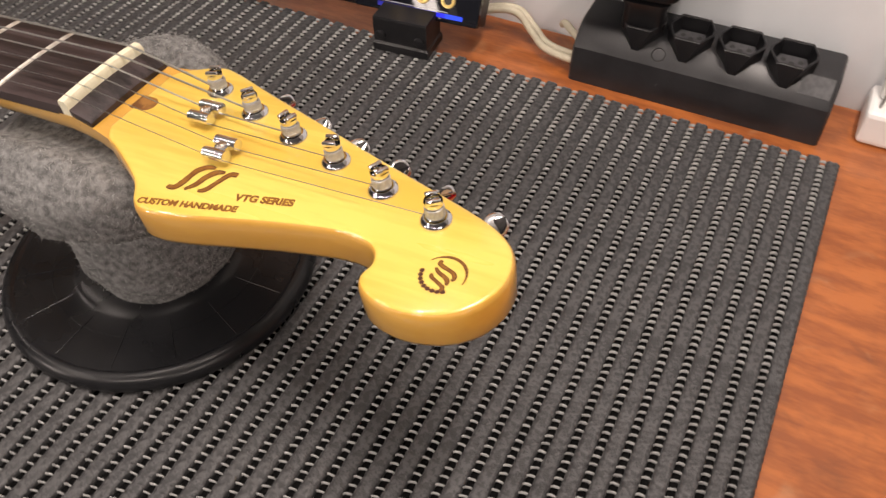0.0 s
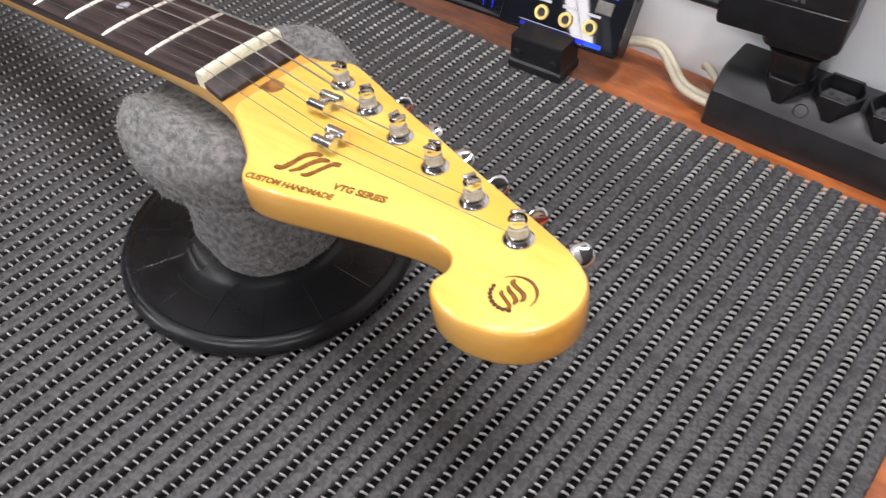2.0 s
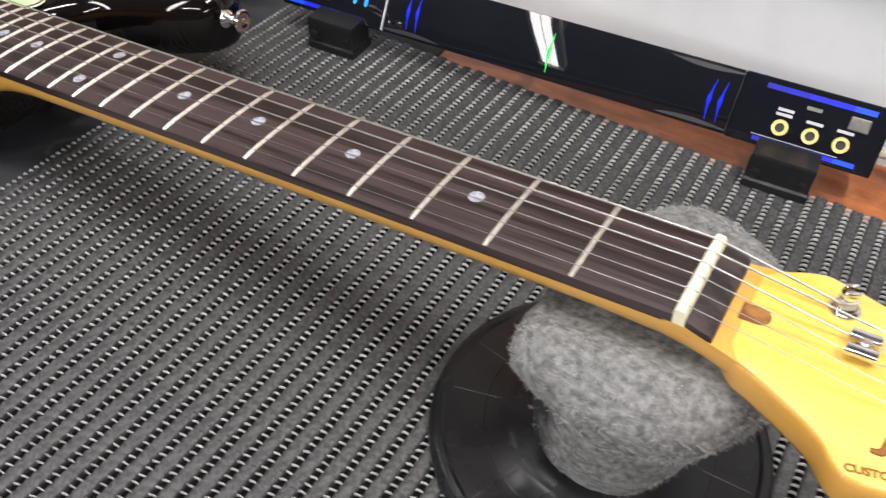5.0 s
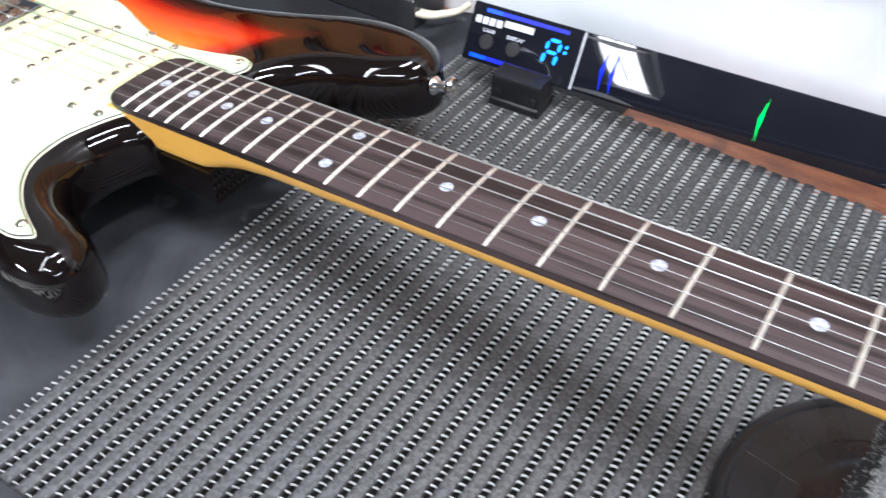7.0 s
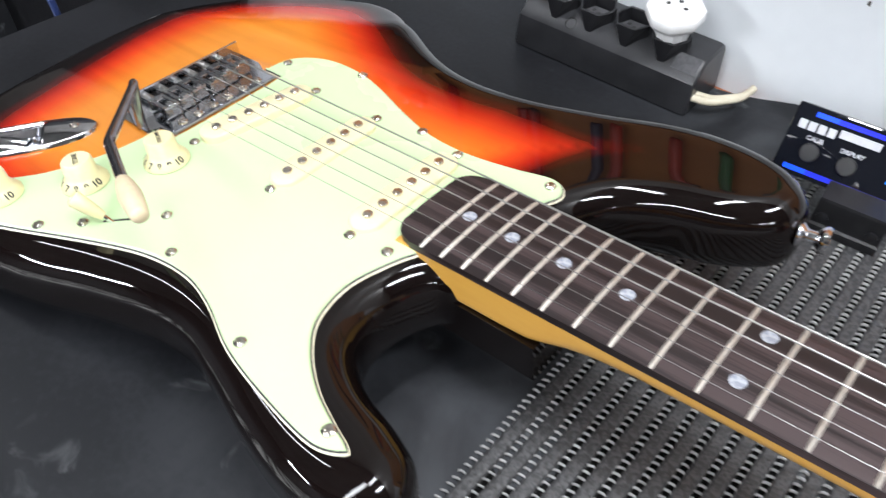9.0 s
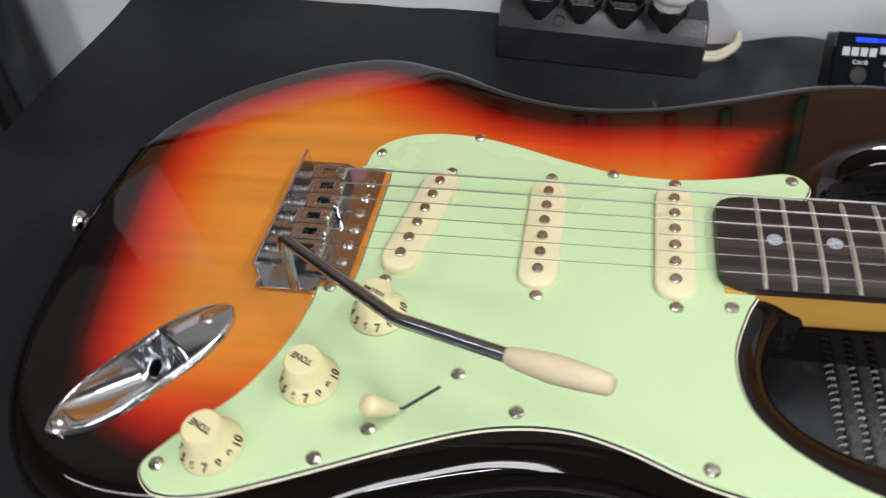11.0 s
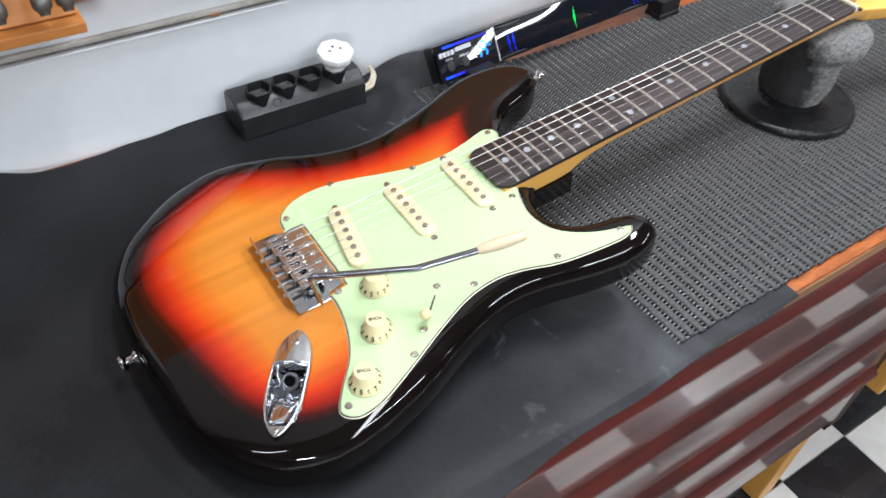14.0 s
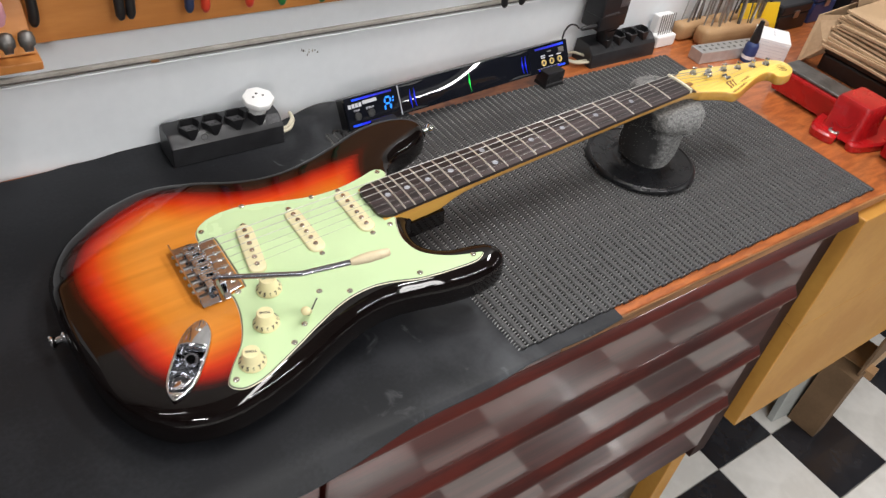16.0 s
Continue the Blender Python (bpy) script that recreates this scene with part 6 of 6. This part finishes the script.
# kraft paper stack in a folded bag
kp = thing("kraft_paper_stack", "stack of folded brown kraft paper bags", "paper bags", pose(1.272, -0.06, 0.0490, 0, 0, 0))
# Added black block fills the dark shadow under the stack and props it up.
uc = thing("shadow_block", "low black block added for the dark shadow under the paper bags", "case", pose(1.325, -0.045, BZ))
part("case_body", box(-0.125, 0.145, -0.15, 0.14, 0, 0.032, 0.004), M_black, uc)
part("case_lid", box(-0.126, 0.146, -0.151, 0.141, 0.0325, 0.0488, 0.004), M_black, uc)
rnd = random.Random(9)
for k in range(12):
    a = 0.003 * math.sin(k * 1.7) + rnd.uniform(-0.002, 0.002)
    bm = bmesh.new()
    rows = []
    for s in np.linspace(0, 1, 9):
        z = 0.004 + 0.0056 * k + 0.016 * s * s + 0.0016 * math.sin(s * 5 + k)
        rows.append([bm.verts.new((-0.101 + a + 0.0027 * k + 0.27 * s, y, z + 0.0025 * math.sin(y * 18 + k))) for y in np.linspace(-0.20, 0.152 + 2 * a, 9)])
    low = [[bm.verts.new(v.co + Vector((0, 0, -0.0038))) for v in r] for r in rows]
    for i in range(8):
        for j in range(8):
            bm.faces.new((rows[i][j], rows[i + 1][j], rows[i + 1][j + 1], rows[i][j + 1]))
            bm.faces.new((low[i][j], low[i][j + 1], low[i + 1][j + 1], low[i + 1][j]))
    for j in range(8):
        bm.faces.new((rows[0][j], rows[0][j + 1], low[0][j + 1], low[0][j]))
    for i in range(8):
        bm.faces.new((rows[i][0], low[i][0], low[i + 1][0], rows[i + 1][0]))
        bm.faces.new((rows[i][-1], rows[i + 1][-1], low[i + 1][-1], low[i][-1]))
    bmesh.ops.recalc_face_normals(bm, faces=bm.faces[:])
    part("paper_bag", bm, M_kraft, kp, "", smooth=50)
sb = thing("standing_paper_bag", "creased brown kraft bag standing behind the stack", "paper bag", pose(1.175, 0.122, BZ))
for pts, nm in (([(0.0, 0.0, 0.001), (0.0, -0.034, 0.046), (0.030, -0.030, 0.105), (0.022, 0.010, 0.088)], "bag_side"), ([(0.0, 0.0, 0.001), (0.022, 0.010, 0.088), (0.16, 0.02, 0.09), (0.16, 0.01, 0.001)], "bag_back"),
                ([(0.13, 0.0, 0.09), (0.115, 0.02, 0.16), (0.16, -0.06, 0.33), (0.27, -0.22, 0.33), (0.25, -0.22, 0.09)], "bag_face")):
    vv = [Vector(q) for q in pts]
    nn = (vv[1] - vv[0]).cross(vv[2] - vv[0]).normalized() * 0.0012
    m = len(vv)
    part(nm, quad_mesh(nm, [v + nn for v in vv] + [v - nn for v in vv], [tuple(range(m)), tuple(range(2 * m - 1, m - 1, -1))] + [(q, m + q, m + (q + 1) % m, (q + 1) % m) for q in range(m)]), M_kraft, sb)

# red vise
vise = thing("bench_vise", "red cast-iron bench vise with grey steel slide", "vise", pose(1.032, -0.068, BZ) @ Matrix.Scale(1.14, 4))
part("base_foot", prism(spline([(-0.045, 0.022), (-0.052, 0.0), (-0.045, -0.016), (-0.028, -0.012), (-0.02, -0.02), (-0.036, -0.032), (-0.03, -0.046), (0.03, -0.06), (0.075, -0.05), (0.08, 0.03), (0.02, 0.04)], 4), [(0.001, 0), (0, 0.003), (0, 0.010), (0.003, 0.013)]), M_red, vise, "", smooth=40)
part("foot_bolt", lathe([(0.008, 0.0), (0.008, 0.013), (0.0065, 0.0145), (0.004, 0.0145), (0.004, 0.006), (0, 0.006)], 24), M_steel, vise, "", pose(-0.033, -0.006, 0.001), smooth=40)
part("fixed_jaw", prism(rounded_rect(0.062, 0.052, 0.008), [(-0.005, 0.008), (0, 0.02), (0, 0.056), (0.003, 0.061), (0.008, 0.062)]), M_red, vise, "", pose(0.002, -0.010, 0), smooth=40)
for r in (0.012, 0.019):
    part("casting_ring", tube([(r * math.cos(a), r * math.sin(a), 0) for a in np.linspace(-2.4, 0.2, 14)], 0.0010, 6), M_red, vise, "", pose(-0.0295, -0.010, 0.034, 90, 0, -90))
part("slide_beam", box(-0.003, 0.046, 0.02, 0.126, 0.004, 0.0395, 0.004), M_red, vise)
part("slide_top", box(0.0, 0.042, 0.024, 0.124, 0.0397, 0.0445, 0.002), M_iron, vise, "dark steel slide face")
part("front_jaw", prism(rounded_rect(0.10, 0.085, 0.012), [(0, 0.004), (0, 0.06), (0.004, 0.068), (0.01, 0.07)]), M_red, vise, "", pose(0.045, -0.105, 0), smooth=40)
part("jaw_insert", box(-0.012, 0.03, -0.068, -0.060, 0.045, 0.07, 0.002), M_iron, vise)
part("guide_ring", lathe([(0.016, 0), (0.024, 0), (0.026, 0.006), (0.024, 0.012), (0.016, 0.012), (0.016, 0)], 28), M_iron, vise, "", pose(-0.004, -0.10, 0.045, 0, -90, 0), smooth=40)
part("screw_spindle", tube([(0.045, -0.14, 0.035), (0.045, -0.27, 0.035)], 0.009, 14), M_steel, vise, smooth=40)

# dark cases behind the vise and paper
for x0, x1, y0, y1, h, mt, nm in ((1.24, 1.34, 0.225, 0.275, 0.055, M_black, "dark"), (1.36, 1.44, 0.23, 0.285, 0.07, M_blue, "blue"), (1.46, 1.62, 0.21, 0.285, 0.10, M_black, "dark"), (1.2, 1.235, 0.255, 0.285, 0.10, M_iron, "grey")):
    t = thing("tool_case", nm + " plastic tool case against the wall", "case", pose((x0 + x1) / 2, (y0 + y1) / 2, BZ), "tool cases")
    w, d = (x1 - x0) / 2, (y1 - y0) / 2
    part("case_body", box(-w, w, -d, d, 0, h * 0.62, 0.003), mt, t)
    part("case_lid", box(-w - 0.001, w + 0.001, -d - 0.001, d + 0.001, h * 0.63, h, 0.004), mt, t)
    part("latch", box(-0.008, 0.008, -d - 0.004, -d - 0.001, h * 0.5, h * 0.78, 0.001), M_steel, t)

# ---- floor things beside the cabinet ----
cb = thing("cardboard_sheet", "brown cardboard leaning against the ochre cabinet", "cardboard", pose(1.405, -0.205, FLOOR_Z))
part("sheet", box(0.0, 0.05, -0.037, 0.037, 0.001, 0.225, 0.001), M_card, cb, "", pose(0, 0, 0, 0, 0, 4))
part("flap", box(0.002, 0.20, -0.034, -0.028, 0.226, 0.40, 0.001), M_card, cb, "", pose(0, 0, 0, 0, 4, 6))
part("flap", box(0.055, 0.19, -0.036, 0.03, 0.19, 0.202, 0.001), M_kraft, cb, "", pose(0, 0, 0, 0, -3, 4))
part("flap", box(0.06, 0.09, -0.06, 0.02, 0.203, 0.225, 0.001), M_wood, cb, "", pose(0, 0, 0, 0, -3, 10))
gb = thing("grey_board", "pale grey board standing under the cabinet", "board", pose(1.40, -0.155, FLOOR_Z))
part("panel", box(-0.05, 0.10, -0.008, 0.008, 0, 0.29, 0.001), M_greyboard, gb, "", pose(0, 0, 0, -3, 0, -6))
# dark gear beyond the left end of the bench
def speaker_cab(x, y, w, d, h, base=0.0):
    c = thing("amplifier_case", "black covered amplifier case beside the bench", "amplifier", pose(x, y, FLOOR_Z + base), "amplifiers")
    part("cabinet_shell", box(-w, w, -d, d, 0, h, 0.012), M_black, c)
    part("grille_cloth", box(w - 0.002, w + 0.003, -d + 0.03, d - 0.03, 0.04, h - 0.09, 0.002), M_rubber, c, "dark grille cloth")
    part("handle", tube([(-0.08, 0, h), (-0.08, 0, h + 0.03), (0.08, 0, h + 0.03), (0.08, 0, h)], 0.008, 8), M_black, c)
    for s in (-1, 1):
        part("corner_cap", box(w - 0.03, w + 0.004, s * (d - 0.012) - 0.016, s * (d - 0.012) + 0.016, h - 0.035, h + 0.003, 0.006), M_iron, c)


speaker_cab(-0.62, -0.02, 0.25, 0.2, 0.5)
speaker_cab(-1.05, 0.0, 0.14, 0.24, 0.98)
speaker_cab(-0.72, 0.24, 0.35, 0.045, 1.0)
pole = thing("white_pole", "thin white metal stand pole", "pole", pose(-0.335, 0.129, FLOOR_Z))
part("tube", tube([(0, 0, 0), (0.004, 0.004, 0.91)], 0.0065, 14), M_white, pole, smooth=50)
part("pole_base", lathe([(0, 0), (0.06, 0), (0.058, 0.012), (0.02, 0.02), (0, 0.02)], 28), M_black, pole, smooth=40)
for k in range(4):
    rnd = random.Random(20 + k)
    p0 = (-0.45 - 0.07 * k, -0.05 + 0.05 * k, -0.39)
    cable("hanging_lead", "black instrument lead hung over the amplifier", [p0, (p0[0] + 0.03, p0[1] + 0.06, -0.36), (p0[0] - 0.02, p0[1] + 0.12, -0.385), (p0[0] + 0.05, p0[1] + 0.16, -0.392)], 0.004, rnd.choice([M_black, M_black, M_iron]))

cable("hanging_lead", "thin grey lead hung from the pole to the amplifier", [(-0.334, 0.121, -0.045), (-0.332, 0.116, -0.038), (-0.332, 0.095, -0.016), (-0.334, 0.073, 0.006), (-0.345, 0.04, 0.02), (-0.40, 0.0, -0.1), (-0.45, -0.05, -0.38)], 0.0016, M_grey_bar)
cable("hanging_lead", "blue lead hung over the amplifier", [(-0.330, 0.052, -0.02), (-0.332, 0.054, -0.045), (-0.345, 0.06, -0.12), (-0.42, 0.0, -0.39)], 0.0035, M_blue)

# ---- floor tiles ----
TILE, TX, TY = 0.2045, 1.1135, -0.3855


def tile_mesh(material):
    h = TILE / 2 - 0.0012
    bm = prism(np.array([(-h, -h), (h, -h), (h, h), (-h, h)]), [(0, -0.004), (0, -0.0008), (0.0008, 0.0)])
    me = bpy.data.meshes.new("tile")
    bm.normal_update(), bm.to_mesh(me), bm.free()
    me.materials.append(material)
    return me


TILES = [tile_mesh(M_tile_w), tile_mesh(M_tile_b)]
far = {0: [], 1: []}
for i in range(-19, 12):
    for j in range(-15, 4):
        x, y, c = TX + (i + 0.5) * TILE, TY + (j + 0.5) * TILE, (i + j) % 2
        if -8 <= i <= 4 and -6 <= j <= 2:
            part("tile", TILES[c], None, floor, "", pose(x, y, FLOOR_Z))
        else:
            far[c].append((x, y))
for c, places in far.items():
    v, f, h = [], [], TILE / 2 - 0.0012
    for x, y in places:
        b = len(v)
        v += [(x + sx * h, y + sy * h, FLOOR_Z) for sx, sy in ((-1, -1), (1, -1), (1, 1), (-1, 1))]
        f.append((b, b + 1, b + 2, b + 3))
    part("tile_field", quad_mesh("tile_field", v, f), (M_tile_w, M_tile_b)[c], floor)["kind"] = "stuff"
